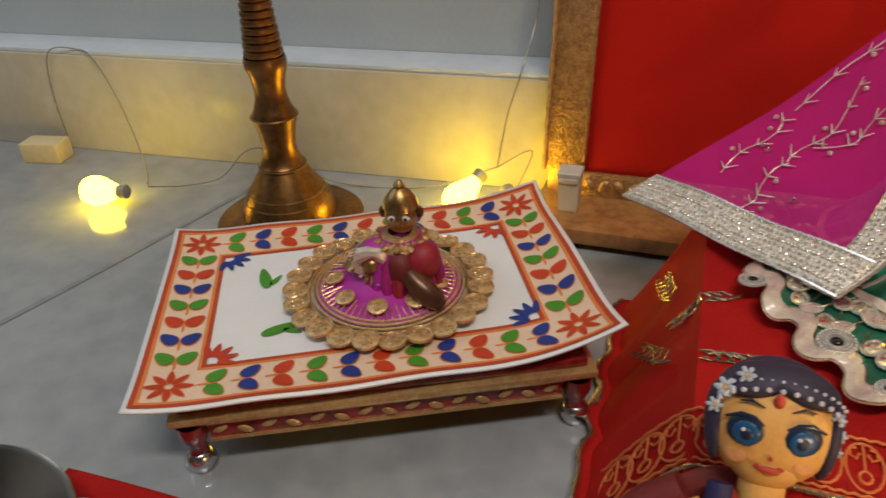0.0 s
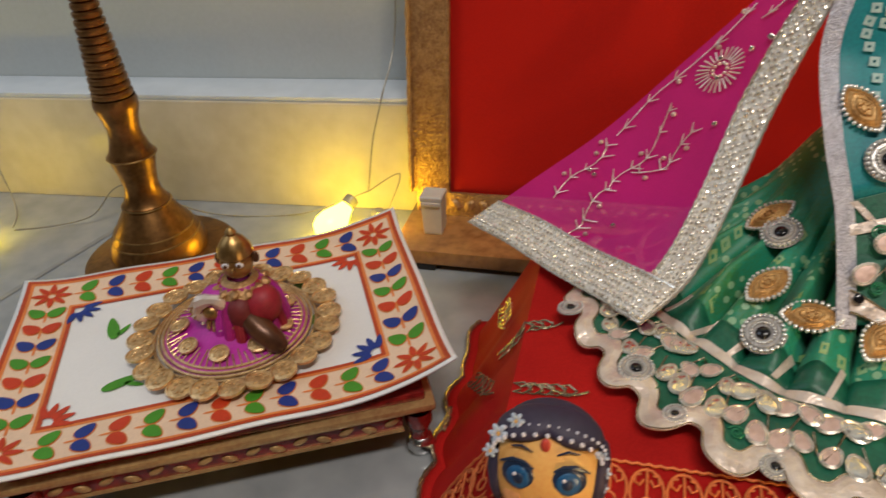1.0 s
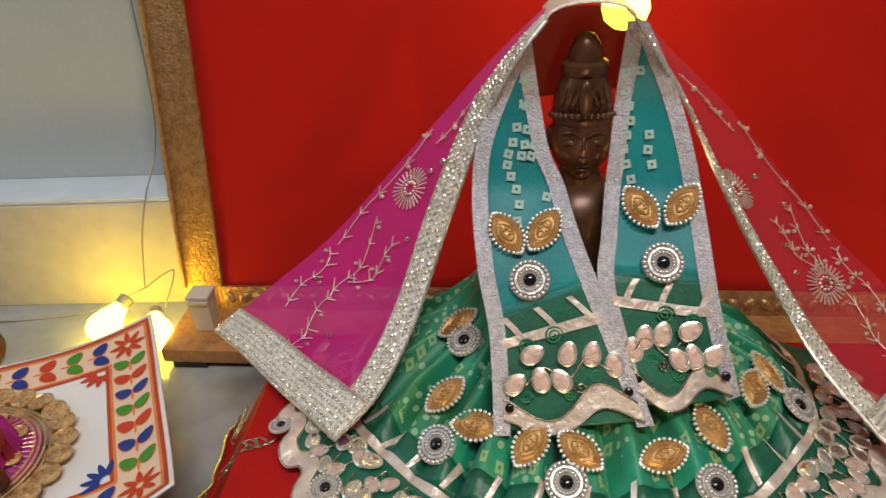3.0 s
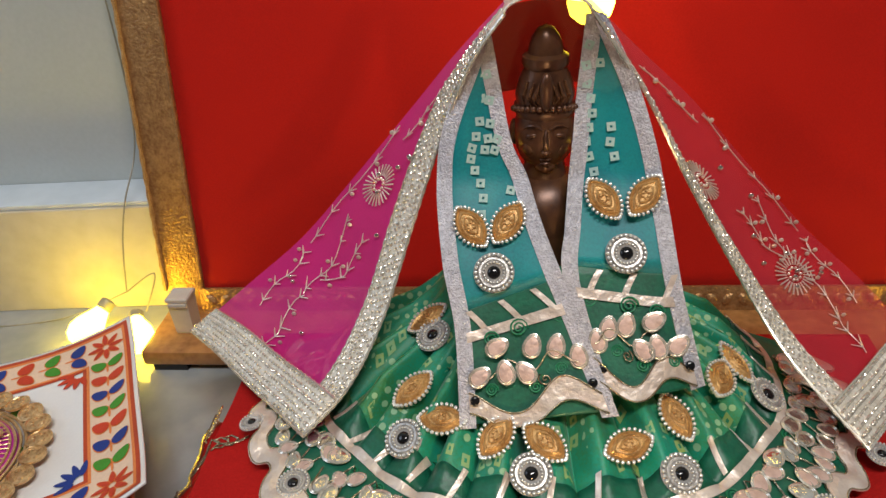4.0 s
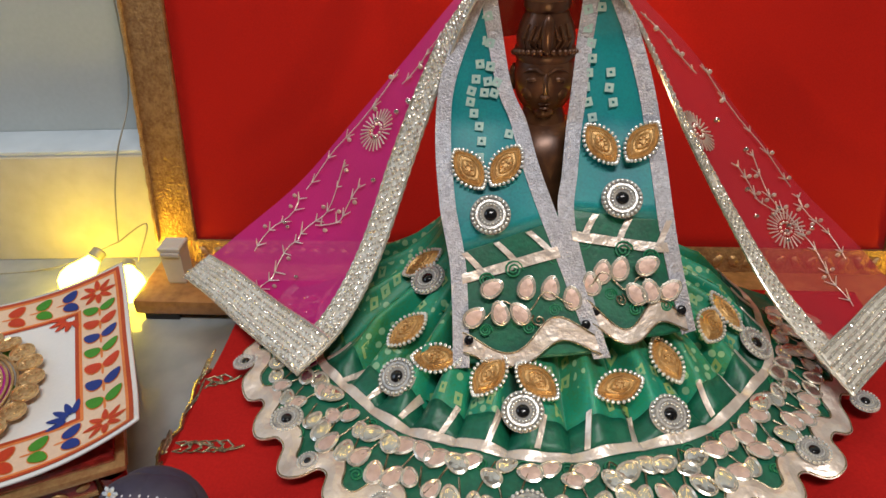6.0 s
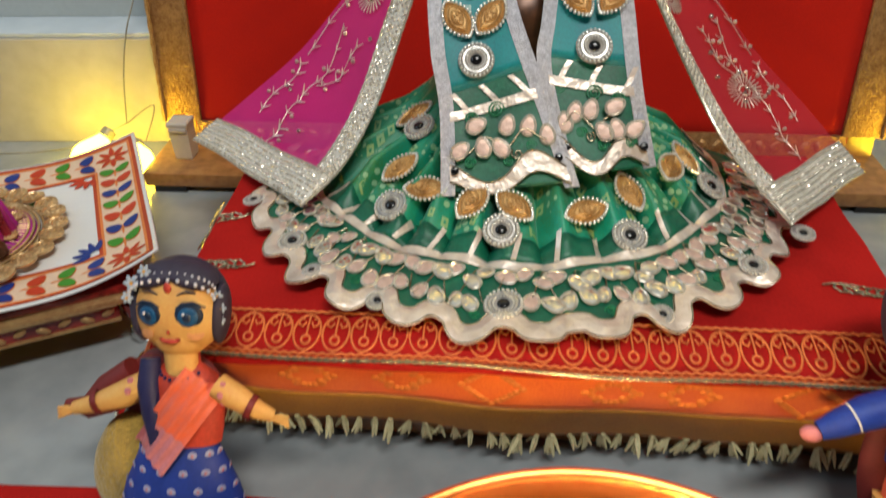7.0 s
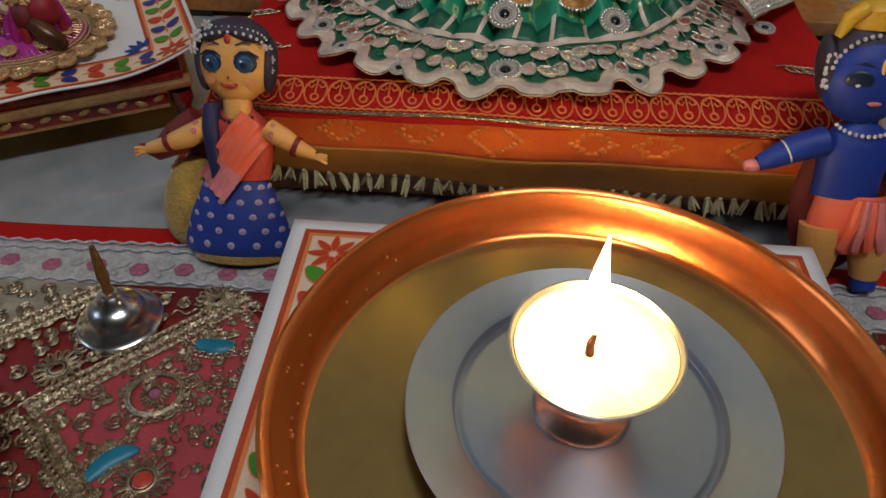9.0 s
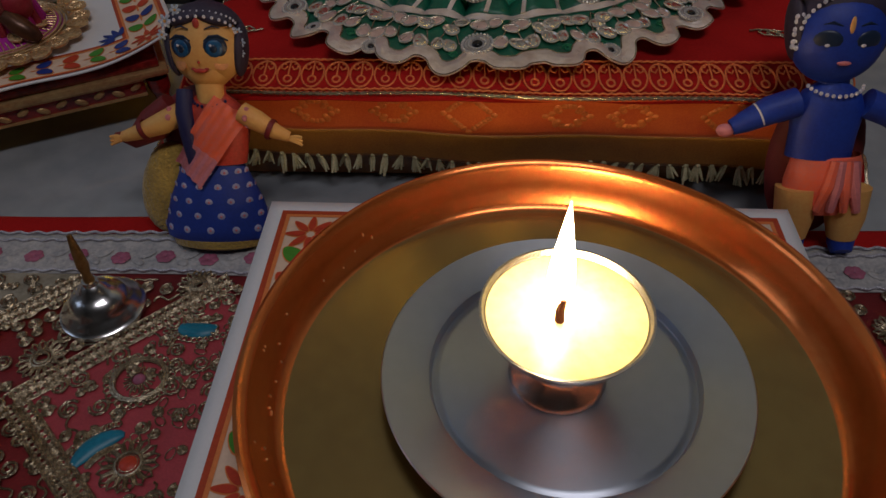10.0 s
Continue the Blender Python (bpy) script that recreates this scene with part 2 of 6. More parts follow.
def box(bm, sx, sy, sz, m=Matrix(), bevel=0.0, index=0):
    r = bmesh.ops.create_cube(bm, size=1.0)
    vs = r["verts"]
    bmesh.ops.scale(bm, vec=(sx, sy, sz), verts=vs)
    if bevel:
        es = list({e for v in vs for e in v.link_edges})
        out = bmesh.ops.bevel(bm, geom=es, offset=bevel, segments=2, affect="EDGES", profile=0.6)
        vs = list({v for f in out["faces"] for v in f.verts} | {v for v in vs if v.is_valid})
    bmesh.ops.transform(bm, matrix=m, verts=vs)
    for f in {f for v in vs for f in v.link_faces}:
        f.material_index = index
    return bm


def lathe(bm, profile, n=40, m=Matrix(), index=0):
    rings = []
    for r, z in profile:
        if r < 1e-6:
            rings.append([bm.verts.new(m @ Vector((0, 0, z)))] * n)
        else:
            rings.append([bm.verts.new(m @ Vector((r * math.cos(2 * math.pi * i / n), r * math.sin(2 * math.pi * i / n), z))) for i in range(n)])
    for a, b in zip(rings, rings[1:]):
        for i in range(n):
            q = []
            for v in (a[i], a[(i + 1) % n], b[(i + 1) % n], b[i]):
                if v not in q:
                    q.append(v)
            if len(q) > 2:
                f = bm.faces.new(q)
                f.material_index = index
    return bm


def blob(bm, rx, ry, rz, m=Matrix(), n=20, rings=12, index=0):
    prof = [(math.sin(math.pi * i / rings), -math.cos(math.pi * i / rings)) for i in range(rings + 1)]
    prof[0], prof[-1] = (0, -1), (0, 1)
    return lathe(bm, prof, n, m @ Matrix.Diagonal((rx, ry, rz, 1)), index)


def tube(bm, pts, r, n=6, index=0, closed=False):
    pts = [Vector(p) for p in pts]
    radii = r if isinstance(r, (list, tuple)) else [r] * len(pts)
    rings = []
    for i, p in enumerate(pts):
        d = (pts[(i + 1) % len(pts)] - pts[i - 1]) if closed else (pts[min(i + 1, len(pts) - 1)] - pts[max(i - 1, 0)])
        q = d.normalized().to_track_quat("Z", "Y")
        rings.append([bm.verts.new(p + q @ Vector((radii[i] * math.cos(2 * math.pi * k / n), radii[i] * math.sin(2 * math.pi * k / n), 0))) for k in range(n)])
    pairs = list(zip(rings, rings[1:])) + ([(rings[-1], rings[0])] if closed else [])
    for a, b in pairs:
        off = 0
        if closed and b is rings[0] and a is rings[-1]:
            off = min(range(n), key=lambda o: (a[0].co - b[o].co).length)
        for k in range(n):
            f = bm.faces.new((a[k], a[(k + 1) % n], b[(k + 1 + off) % n], b[(k + off) % n]))
            f.material_index = index
    if not closed:
        for ring, flip in ((rings[0], True), (rings[-1], False)):
            f = bm.faces.new(ring[::-1] if flip else ring)
            f.material_index = index
    return bm


def sheet(bm, f, nu, nv, index=0):
    g = [[bm.verts.new(f(i / nu, j / nv)) for j in range(nv + 1)] for i in range(nu + 1)]
    for i in range(nu):
        for j in range(nv):
            q = bm.faces.new((g[i][j], g[i + 1][j], g[i + 1][j + 1], g[i][j + 1]))
            q.material_index = index
    return bm


def flat(bm, pts, index=0):
    f = bm.faces.new([bm.verts.new(p) for p in pts])
    f.material_index = index
    return f


def curve_at(knots, t):
    """Smooth (Catmull-Rom) point at t in 0..1 along a few knots."""
    k = [Vector(p) for p in knots]
    s = t * (len(k) - 1)
    i = min(int(s), len(k) - 2)
    s -= i
    a, b, c, d = k[max(i - 1, 0)], k[i], k[i + 1], k[min(i + 2, len(k) - 1)]
    return 0.5 * (2 * b + (c - a) * s + (2 * a - 5 * b + 4 * c - d) * s * s + (3 * b - a - 3 * c + d) * s * s * s)


def line(knots, n):
    return [curve_at(knots, i / n) for i in range(n + 1)]


def lerp_table(x, xs, ys):
    return float(np.interp(x, xs, ys))


# ---- the room ----
WALL_TURN = pose(-0.4, 0.6445, 0, 0, 0, 3.3)
bm = bmesh.new()
box(bm, 5, 4.2, 0.1, pose(0.3, -1.2, -0.05))
floor = part("floor", bm, M_MARBLE, None, "polished grey-white marble floor with faint veins")
tagged(floor, category="floor", kind="structure")
bm = bmesh.new()
sheet(bm, lambda u, v: Vector((-0.60 + 0.30 * u + 0.02 * math.sin(5 * u) + (v - 0.5) * 0.006, 0.02 + 0.78 * u, 0.0006 + 0 * v)), 20, 1)
part("vein", bm, M_VEIN, floor)
bm = bmesh.new()
box(bm, 5, 0.12, 2.7, WALL_TURN @ pose(0.4, 0.111, 1.35))
tagged(part("wall_north", bm, M_WALL, None, "grey-green painted plaster wall above the skirting"), category="wall", kind="structure")
bm = bmesh.new()
box(bm, 5, 0.0505, 0.108, WALL_TURN @ pose(0.4, 0.02525, 0.054), bevel=0.002)
tagged(part("baseboard", bm, M_SKIRT, None, "cream marble skirting with a flat ledge"), category="baseboard", kind="structure")
# thin cap over the skirting whose pale blue stands for light on the ledge
bm = bmesh.new()
box(bm, 5, 0.0485, 0.005, WALL_TURN @ pose(0.4, 0.0262, 0.1105), bevel=0.0015)
tagged(part("trim", bm, M_LITLEDGE, None, "marble ledge capping the skirting, bluish window light put into its colour"), category="ledge", kind="structure")
# unseen walls and ceiling added to close the room, dark for dim reflections
M_UNSEENWALL = material("unseen_wall_paint", (0.26, 0.24, 0.21), 0.7, grain=250, blotch=6, bump=0.08, contrast=0.1)
for name, w, d, x, y in (("wall_south", 5, 0.1, 0.3, -3.0), ("wall_east", 0.1, 4.6, 2.75, -1.0), ("wall_west", 0.1, 4.6, -2.15, -1.0)):
    bm = bmesh.new()
    box(bm, w, d, 2.7, pose(x, y, 1.35))
    tagged(part(name, bm, M_UNSEENWALL, None, "unseen plain wall, kept dark for reflections in metal"), category="wall", kind="structure")
bm = bmesh.new()
box(bm, 5, 4.6, 0.1, pose(0.3, -1.0, 2.75))
tagged(part("ceiling", bm, M_CEIL, None, "unseen plain ceiling, kept dark for reflections in metal"), category="ceiling", kind="structure")

# ---- backdrop board with gold lace, on its low wooden base ----
base = thing("wooden_base", "low polished wooden base board on dark rubber feet", "board", pose(0.2265, 0.607, 0))
bm = bmesh.new()
box(bm, 0.665, 0.086, 0.014, pose(0, 0, 0.013), bevel=0.003)
part("board", bm, M_WOOD, base)
for x in (-0.31, 0.31):
    for y in (-0.034, 0.034):
        bm = bmesh.new()
        box(bm, 0.03, 0.016, 0.006, pose(x, y, 0.003), bevel=0.001)
        part("foot", bm, M_BLACK, base)

LEAN_BACK = 11.5
panel_m = pose(0.2265, 0.626, 0.020, -LEAN_BACK)
backdrop = thing("backdrop_panel", "upright red velvet backdrop panel edged with gold lace", "backdrop panel", panel_m)
bm = bmesh.new()
box(bm, 0.655, 0.012, 0.5, pose(0, 0.010, 0.25), bevel=0.001)
part("board", bm, M_WOOD, backdrop)
bm = bmesh.new()
sheet(bm, lambda u, v: Vector((-0.302 + 0.604 * u, 0.002 + 0.0012 * math.sin(9 * u + 2 * v) * math.sin(4 * v + 3 * u), 0.014 + 0.46 * v)), 30, 24)
solid(part("velvet", bm, M_VELVET, backdrop), 0.002)
for side in (-1, 1):
    bm = bmesh.new()
    box(bm, 0.036, 0.005, 0.47, pose(side * 0.3135, 0.0005, 0.255), bevel=0.0008)
    lace = part("gold_lace_strip", bm, M_GOLDLACE, backdrop)
    bm = bmesh.new()
    tube(bm, [(side * 0.3305, -0.003, 0.02 + 0.48 * i / 60) for i in range(61)], [0.0016 + 0.0008 * (i % 2) for i in range(61)], 6)
    part("cord", bm, M_GOLDCORD, lace)
    bm = bmesh.new()
    tube(bm, [(side * 0.2965, -0.002, 0.03 + 0.46 * i / 60) for i in range(61)], [0.0012 + 0.0006 * (i % 2) for i in range(61)], 6)
    part("cord", bm, M_GOLDLACE, lace)
for z in (0.010, 0.485):
    bm = bmesh.new()
    box(bm, 0.60, 0.005, 0.022, pose(0, 0.0003, z), bevel=0.0008)
    for i in range(46):
        blob(bm, 0.004, 0.0018, 0.006, pose(-0.29 + 0.58 * i / 45, -0.0028, z, 0, 35 if i % 2 else -35, 0), 8, 5)
    part("gold_lace_strip", bm, M_GOLDLACE, backdrop)


# ---- draped platform under the dressed idol ----
def platform_cloth(u, v):
    """Red cover: a flat top whose sides flare to the floor."""
    w = 2 * u - 1
    x_top = 0.235 + 0.203 * max(-1, min(1, w / 0.80))
    over = max(0.0, abs(w) - 0.80) / 0.20
    x = x_top + math.copysign(0.048 * over ** 1.3, w)
    z = 0.0855 - 0.080 * min(1, over * 1.15) ** 1.25
    y = 0.505 - 0.2255 * v
    if v > 0.93:
        z -= 0.008 * ((v - 0.93) / 0.07) ** 1.6
    fold = over * (0.005 * math.sin(13 * v + (2 if w > 0 else 0)) + 0.002 * math.sin(31 * v))
    return Vector((x + math.copysign(fold, w), y + 0.018 * over * (1 if v > 0.5 else -0.4), z + 0.0006 * math.sin(40 * u) * math.sin(23 * v)))


platform = thing("draped_platform", "low platform draped in red cloth with an orange fringed front", "platform", pose(0, 0, 0))
bm = bmesh.new()
box(bm, 0.40, 0.19, 0.080, pose(0.235, 0.397, 0.041), bevel=0.003)
part("box", bm, M_WOOD, platform)
bm = bmesh.new()
sheet(bm, platform_cloth, 90, 46)
solid(part("red_cover", bm, M_REDCLOTH, platform), 0.0012)


def lace_point(x, d):
    """d: from the back of the lace (0) over the edge to the cord (1)."""
    sag = 0.002 * math.sin(14 * x) + 0.0012 * math.sin(41 * x)
    over = max(0.0, 0.034 - x) / 0.048
    return Vector((x, 0.3115 - 0.031 * d + sag * d + 0.018 * over, 0.0880 - 0.0062 * d * d - 0.076 * min(1, over * 1.15) ** 1.25))


bm = bmesh.new()
for i in range(30):
    x0 = 0.052 + 0.0155 * (i - 4) if i > 3 else 0.052 - 0.0125 * (4 - i)
    for s in (-1, 1):
        tube(bm, [lace_point(x0 + s * (0.0072 * math.sin(a)), 0.12 + 0.74 * (1 - math.cos(a)) / 2) for a in [math.pi * k / 9 for k in range(10)]], 0.00065, 5)
        tube(bm, [lace_point(x0 + s * (0.0035 - 0.002 * math.cos(a * 1.3)), 0.30 + 0.10 * math.sin(a * 1.3)) for a in range(5)], 0.0006, 5)
    tube(bm, [lace_point(x0 + 0.0024 * math.cos(a), 0.66 + 0.085 * math.sin(a)) for a in [2 * math.pi * k / 10 for k in range(10)]], 0.0007, 5, closed=True)
    tube(bm, [lace_point(x0, 0.1 + 0.48 * k / 4) for k in range(5)], 0.0006, 5)
for d in (0.02, 0.90):
    tube(bm, [lace_point(-0.006 + 0.451 * k / 180, d + 0.03 * (k % 2)) for k in range(181)], 0.0007, 5)
tagged(part("embroidered_lace", bm, M_LACE, platform, "orange thread lace"), kind="stuff")
bm = bmesh.new()
tube(bm, [lace_point(-0.008 + 0.458 * k / 220, 1.03) + Vector((0, 0, 0.0004)) for k in range(221)], [0.0009 + 0.0006 * (k % 2) for k in range(221)], 6)
part("gold_cord", bm, M_OLDGOLD, platform)


def front_point(x, d):
    """The hanging front from the cord (0) to the hem (1)."""
    wave = 0.0035 * math.sin(22 * x + 0.5) + 0.0022 * math.sin(51 * x)
    top = lace_point(x, 1.0)
    hem = 0.024 + 0.004 * math.sin(7 * x + 1)
    return Vector((x, top.y + 0.001 + (0.008 + wave) * math.sin(1.5 * d) - 0.002 * math.sin(3 * d), top.z + (hem - top.z) * d))


for name, a, b, m in (("orange_front", 0.0, 0.56, M_ORANGE), ("mustard_border", 0.56, 1.0, M_MUSTARD)):
    bm = bmesh.new()
    sheet(bm, lambda u, v: front_point(0.040 + 0.41 * u, a + (b - a) * v) - Vector((0, 0.0006 if a else 0, 0)), 120, 10)
    solid(part(name, bm, m, platform), 0.0011)
bm = bmesh.new()
for x0, kind_ in ((0.115, 0), (0.165, 0), (0.213, 1), (0.275, 0), (0.315, 0), (0.375, 1)):
    for k in range(24):
        a = 2 * math.pi * k / 24
        rx, rd = (0.016, 0.24) if kind_ else (0.014, 0.15)
        q = (abs(math.cos(a)) + abs(math.sin(a))) if kind_ else 1.0
        c = front_point(x0 + rx * math.cos(a) / q * (1 if kind_ else 0.75 + 0.25 * math.cos(6 * a)), 0.27 + rd * math.sin(a) / q) - Vector((0, 0.0010, 0))
        blob(bm, 0.0024, 0.0005, 0.0020, Matrix.Translation(c), 6, 4)
tagged(part("woven_motif", bm, material("woven_orange_gold", (0.86, 0.235, 0.035), 0.5, contrast=0.3, grain=700, bump=0.3), platform), kind="stuff")

bm = bmesh.new()
rng = random.Random(4)
for k in range(6):
    dx, dy = rng.uniform(-0.0026, 0.0026), rng.uniform(-0.0015, 0.0015)
    tube(bm, [(0, 0, 0.001), (dx * 0.5, dy, -0.004), (dx * 1.4, dy * 1.5, -0.0095)], [0.0009, 0.0011, 0.0005], 4)
blob(bm, 0.0019, 0.0016, 0.0015, pose(0, 0, 0), 6, 4)
tassel = mesh_of("tassel", bm, M_FRINGE)
for i in range(44):
    x = 0.048 + 0.0091 * i + rng.uniform(-0.0012, 0.0012)
    sharing("tassel", tassel, platform, Matrix.Translation(front_point(x, 1.0)) @ pose(0, 0, 0, rng.uniform(-16, 16), rng.uniform(-18, 18), rng.uniform(0, 360)) @ Matrix.Scale(rng.uniform(1.1, 1.5), 4))

for u in (0.0, 1.0):
    bm = bmesh.new()
    tube(bm, [platform_cloth(u, k / 70) + Vector((0, 0, 0.0012)) for k in range(71)], [0.0012 + 0.0006 * (k % 2) for k in range(71)], 5)
    part("edge_cord", bm, M_OLDGOLD, platform)
# gold sprigs embroidered on the red cover
for sx, sy, ang in ((0.052, 0.405, 200), (0.070, 0.352, 185), (0.398, 0.352, -12), (0.02, 0.36, 120), (0.016, 0.42, 100)):
    bm = bmesh.new()
    d = Vector((math.cos(radians(ang)), math.sin(radians(ang)), 0))
    side = Vector((-d.y, d.x, 0))
    at = lambda p: Vector((p.x, p.y, 0.0875 if p.x > 0.03 else 0.0875 - max(0, 0.034 - p.x) * 1.2))
    o = Vector((sx, sy, 0))
    tube(bm, [at(o + d * 0.034 * k / 6 + side * 0.003 * math.sin(k)) for k in range(7)], 0.0007, 5)
    for k in range(1, 6):
        for s in (-1, 1):
            p = o + d * 0.034 * k / 6
            tube(bm, [at(p), at(p + d * 0.004 + side * s * 0.004), at(p + d * 0.009 + side * s * 0.003), at(p + d * 0.005 + side * s * 0.0012)], 0.0006, 4)
    tagged(part("thread_sprig", bm, M_OLDGOLD, platform), kind="stuff")


# ---- idol and its dress ----
IX, IY = 0.2255, 0.482
bm = bmesh.new()
I = Matrix.Translation((IX, IY + 0.004, 0))
lathe(bm, [(0, 0.086), (0.040, 0.086), (0.038, 0.105), (0.028, 0.15), (0.031, 0.180), (0.029, 0.198), (0.021, 0.2125), (0.0120, 0.220), (0.0095, 0.234)], 28, I)
blob(bm, 0.0160, 0.0160, 0.0225, I @ pose(0, -0.001, 0.2485), 32, 22)
for v in bm.verts:
    if v.co.z > 0.2255 and v.co.z < 0.250 and v.co.y < IY:
        t = (0.250 - v.co.z) / 0.0245
        v.co.x = IX + (v.co.x - IX) * (1 - 0.30 * t * t)
blob(bm, 0.0015, 0.0036, 0.0072, I @ pose(0, -0.0160, 0.2480, -9), 14, 8)
blob(bm, 0.0025, 0.0026, 0.0018, I @ pose(0, -0.0170, 0.2420), 12, 6)
blob(bm, 0.0033, 0.0024, 0.0010, I @ pose(0, -0.0142, 0.2372), 12, 6)
blob(bm, 0.0028, 0.0025, 0.0011, I @ pose(0, -0.0138, 0.2350), 12, 6)
for s in (-1, 1):
    blob(bm, 0.0038, 0.0020, 0.0017, I @ pose(s * 0.0062, -0.0143, 0.2508, 0, s * 8), 14, 8)
    blob(bm, 0.0050, 0.0050, 0.0060, I @ pose(s * 0.0072, -0.0098, 0.2430), 14, 10)
    tube(bm, [I @ Vector((s * x, y, z)) for x, y, z in ((0.0016, -0.0168, 0.2545), (0.0048, -0.0160, 0.2568), (0.0084, -0.0142, 0.2562), (0.0112, -0.0116, 0.2535))], [0.0007, 0.0009, 0.0008, 0.0004], 6)
    blob(bm, 0.0030, 0.0050, 0.0075, I @ pose(s * 0.0155, 0.001, 0.2475), 12, 8)
    blob(bm, 0.0060, 0.0060, 0.0190, I @ pose(s * 0.028, 0.0, 0.188, 0, s * 18), 14, 8)
lathe(bm, [(0.0150, 0.2585), (0.0160, 0.2610), (0.0158, 0.2640), (0.0146, 0.2655), (0.0150, 0.2700), (0.0134, 0.2770), (0.0114, 0.2815), (0.0106, 0.2840), (0.0118, 0.2862), (0.0114, 0.2900), (0.0088, 0.2915), (0.0080, 0.2960), (0.0066, 0.3000), (0.0040, 0.3040), (0, 0.3060)], 28, I)
blob(bm, 0.0052, 0.0050, 0.0042, I @ pose(0, -0.0090, 0.2310), 16, 10)
for k in range(15):
    a = math.pi * (1.05 + 0.9 * k / 14)
    blob(bm, 0.0017, 0.0015, 0.0018, I @ pose(0.0160 * math.cos(a), 0.0160 * math.sin(a), 0.2622 + 0.0035 * math.sin(math.pi * k / 14)), 8, 6)
for s in (-1, 1):
    for k in range(3):
        tube(bm, [I @ Vector((s * (0.004 + 0.003 * k), -0.0150 + 0.0012 * k * k, 0.266)), I @ Vector((s * (0.0058 + 0.0028 * k), -0.0148 + 0.0012 * k * k, 0.272)), I @ Vector((s * (0.003 + 0.003 * k), -0.0142 + 0.0012 * k * k, 0.279))], [0.0010, 0.0014, 0.0007], 6)
blob(bm, 0.0036, 0.0040, 0.0110, I @ pose(0, -0.0145, 0.274), 12, 8)
for k in range(9):
    a = math.pi * (1.12 + 0.76 * k / 8)
    blob(bm, 0.0028, 0.0024, 0.0028, I @ pose(0.023 * math.cos(a), 0.020 * math.sin(a), 0.2115 - 0.006 * math.sin(math.pi * k / 8)), 8, 6)
for v in bm.verts:
    if v.co.z > 0.214:
        v.co.z -= 0.0065 * min(1, (v.co.z - 0.214) / 0.012)
        v.co.x = IX + (v.co.x - IX) * 1.06
tagged(part("idol_statue", bm, M_IDOL, None, "dark bronze idol statue wearing a green dress and veil"), category="statue")

HX, HY, HA, HB = 0.225, 0.43, 0.178, 0.148


def skirt_point(theta, rho, lift=0.0, folds=True):
    """Surface of the spread skirt: theta round it (front at -90 degrees), rho from the waist 0 to the hem 1."""
    z = lerp_table(rho, (0, 0.15, 0.25, 0.36, 0.45, 0.57, 0.64, 0.70, 0.87, 1.0, 1.1), (0.20, 0.185, 0.168, 0.142, 0.128, 0.116, 0.1095, 0.104, 0.0945, 0.0885, 0.0875))
    mid = max(0.0, 1 - (0.60 - rho) / 0.28 if rho < 0.60 else 1 - (rho - 0.60) / 0.17)
    if folds:
        z += 0.0105 * mid * (2 * abs(math.sin(13.5 * theta + math.sin(3 * theta))) ** 0.75 - 1) + 0.0026 * mid * math.sin(46 * theta + 1)
    else:
        z += 0.0085 * mid
    edge = max(0.0, (rho - 0.72) / 0.28)
    z += 0.0014 * edge * (1 + math.sin(19 * theta)) + 0.0012 * edge + 0.0017 * edge * (1 + math.sin(8.3 * theta + 1)) + 0.0010 * edge * math.sin(37 * theta)
    cy = HY + 0.080 * (1 - rho)
    return Vector((HX + HA * rho * math.cos(theta), cy + HB * rho * math.sin(theta), z + lift))


def on_skirt(x, y, lift=0.0, spin=0.0, folds=True):
    """Pose on the skirt over the plan point x, y, with z along its normal."""
    th, rho = 0.0, 0.5
    for _ in range(25):
        cy = HY + 0.080 * (1 - rho)
        th = math.atan2((y - cy) / HB, (x - HX) / HA)
        rho = math.hypot((y - cy) / HB, (x - HX) / HA)
    p = skirt_point(th, rho, 0.0, folds)
    du = skirt_point(th + 0.10, rho, 0.0, folds) - skirt_point(th - 0.10, rho, 0.0, folds)
    dv = skirt_point(th, min(1.05, rho + 0.06), 0.0, folds) - skirt_point(th, rho - 0.06, 0.0, folds)
    nrm = du.cross(dv).normalized()
    if nrm.z < 0:
        nrm = -nrm
    out = (dv - nrm * dv.dot(nrm)).normalized()
    m = Matrix((out.cross(nrm), -out, nrm)).transposed().to_4x4()
    m.translation = p + nrm * lift
    return m @ pose(0, 0, 0, 0, 0, spin)


def gota_leaf(bm):
    """Flat padded foil leaf, narrower at one end, with a dull puckered face."""
    rings = []
    for s, h in ((1.0, 0.0), (0.97, 0.0006), (0.6, 0.0008), (0.25, 0.0007)):
        ring = []
        for k in range(18):
            a = 2 * math.pi * k / 18
            x = 0.0040 * s * math.cos(a) * (1 - 0.20 * math.sin(a))
            y = 0.0056 * s * math.sin(a)
            ring.append(bm.verts.new((x, y, h + 0.00022 * math.sin(5 * a + 7 * s) * (s < 0.9) + 0.0003 * (1 - s) * (s < 0.99))))
        rings.append(ring)
    for lo, hi in zip(rings, rings[1:]):
        for k in range(18):
            bm.faces.new((lo[k], lo[(k + 1) % 18], hi[(k + 1) % 18], hi[k]))
    bm.faces.new(rings[-1])


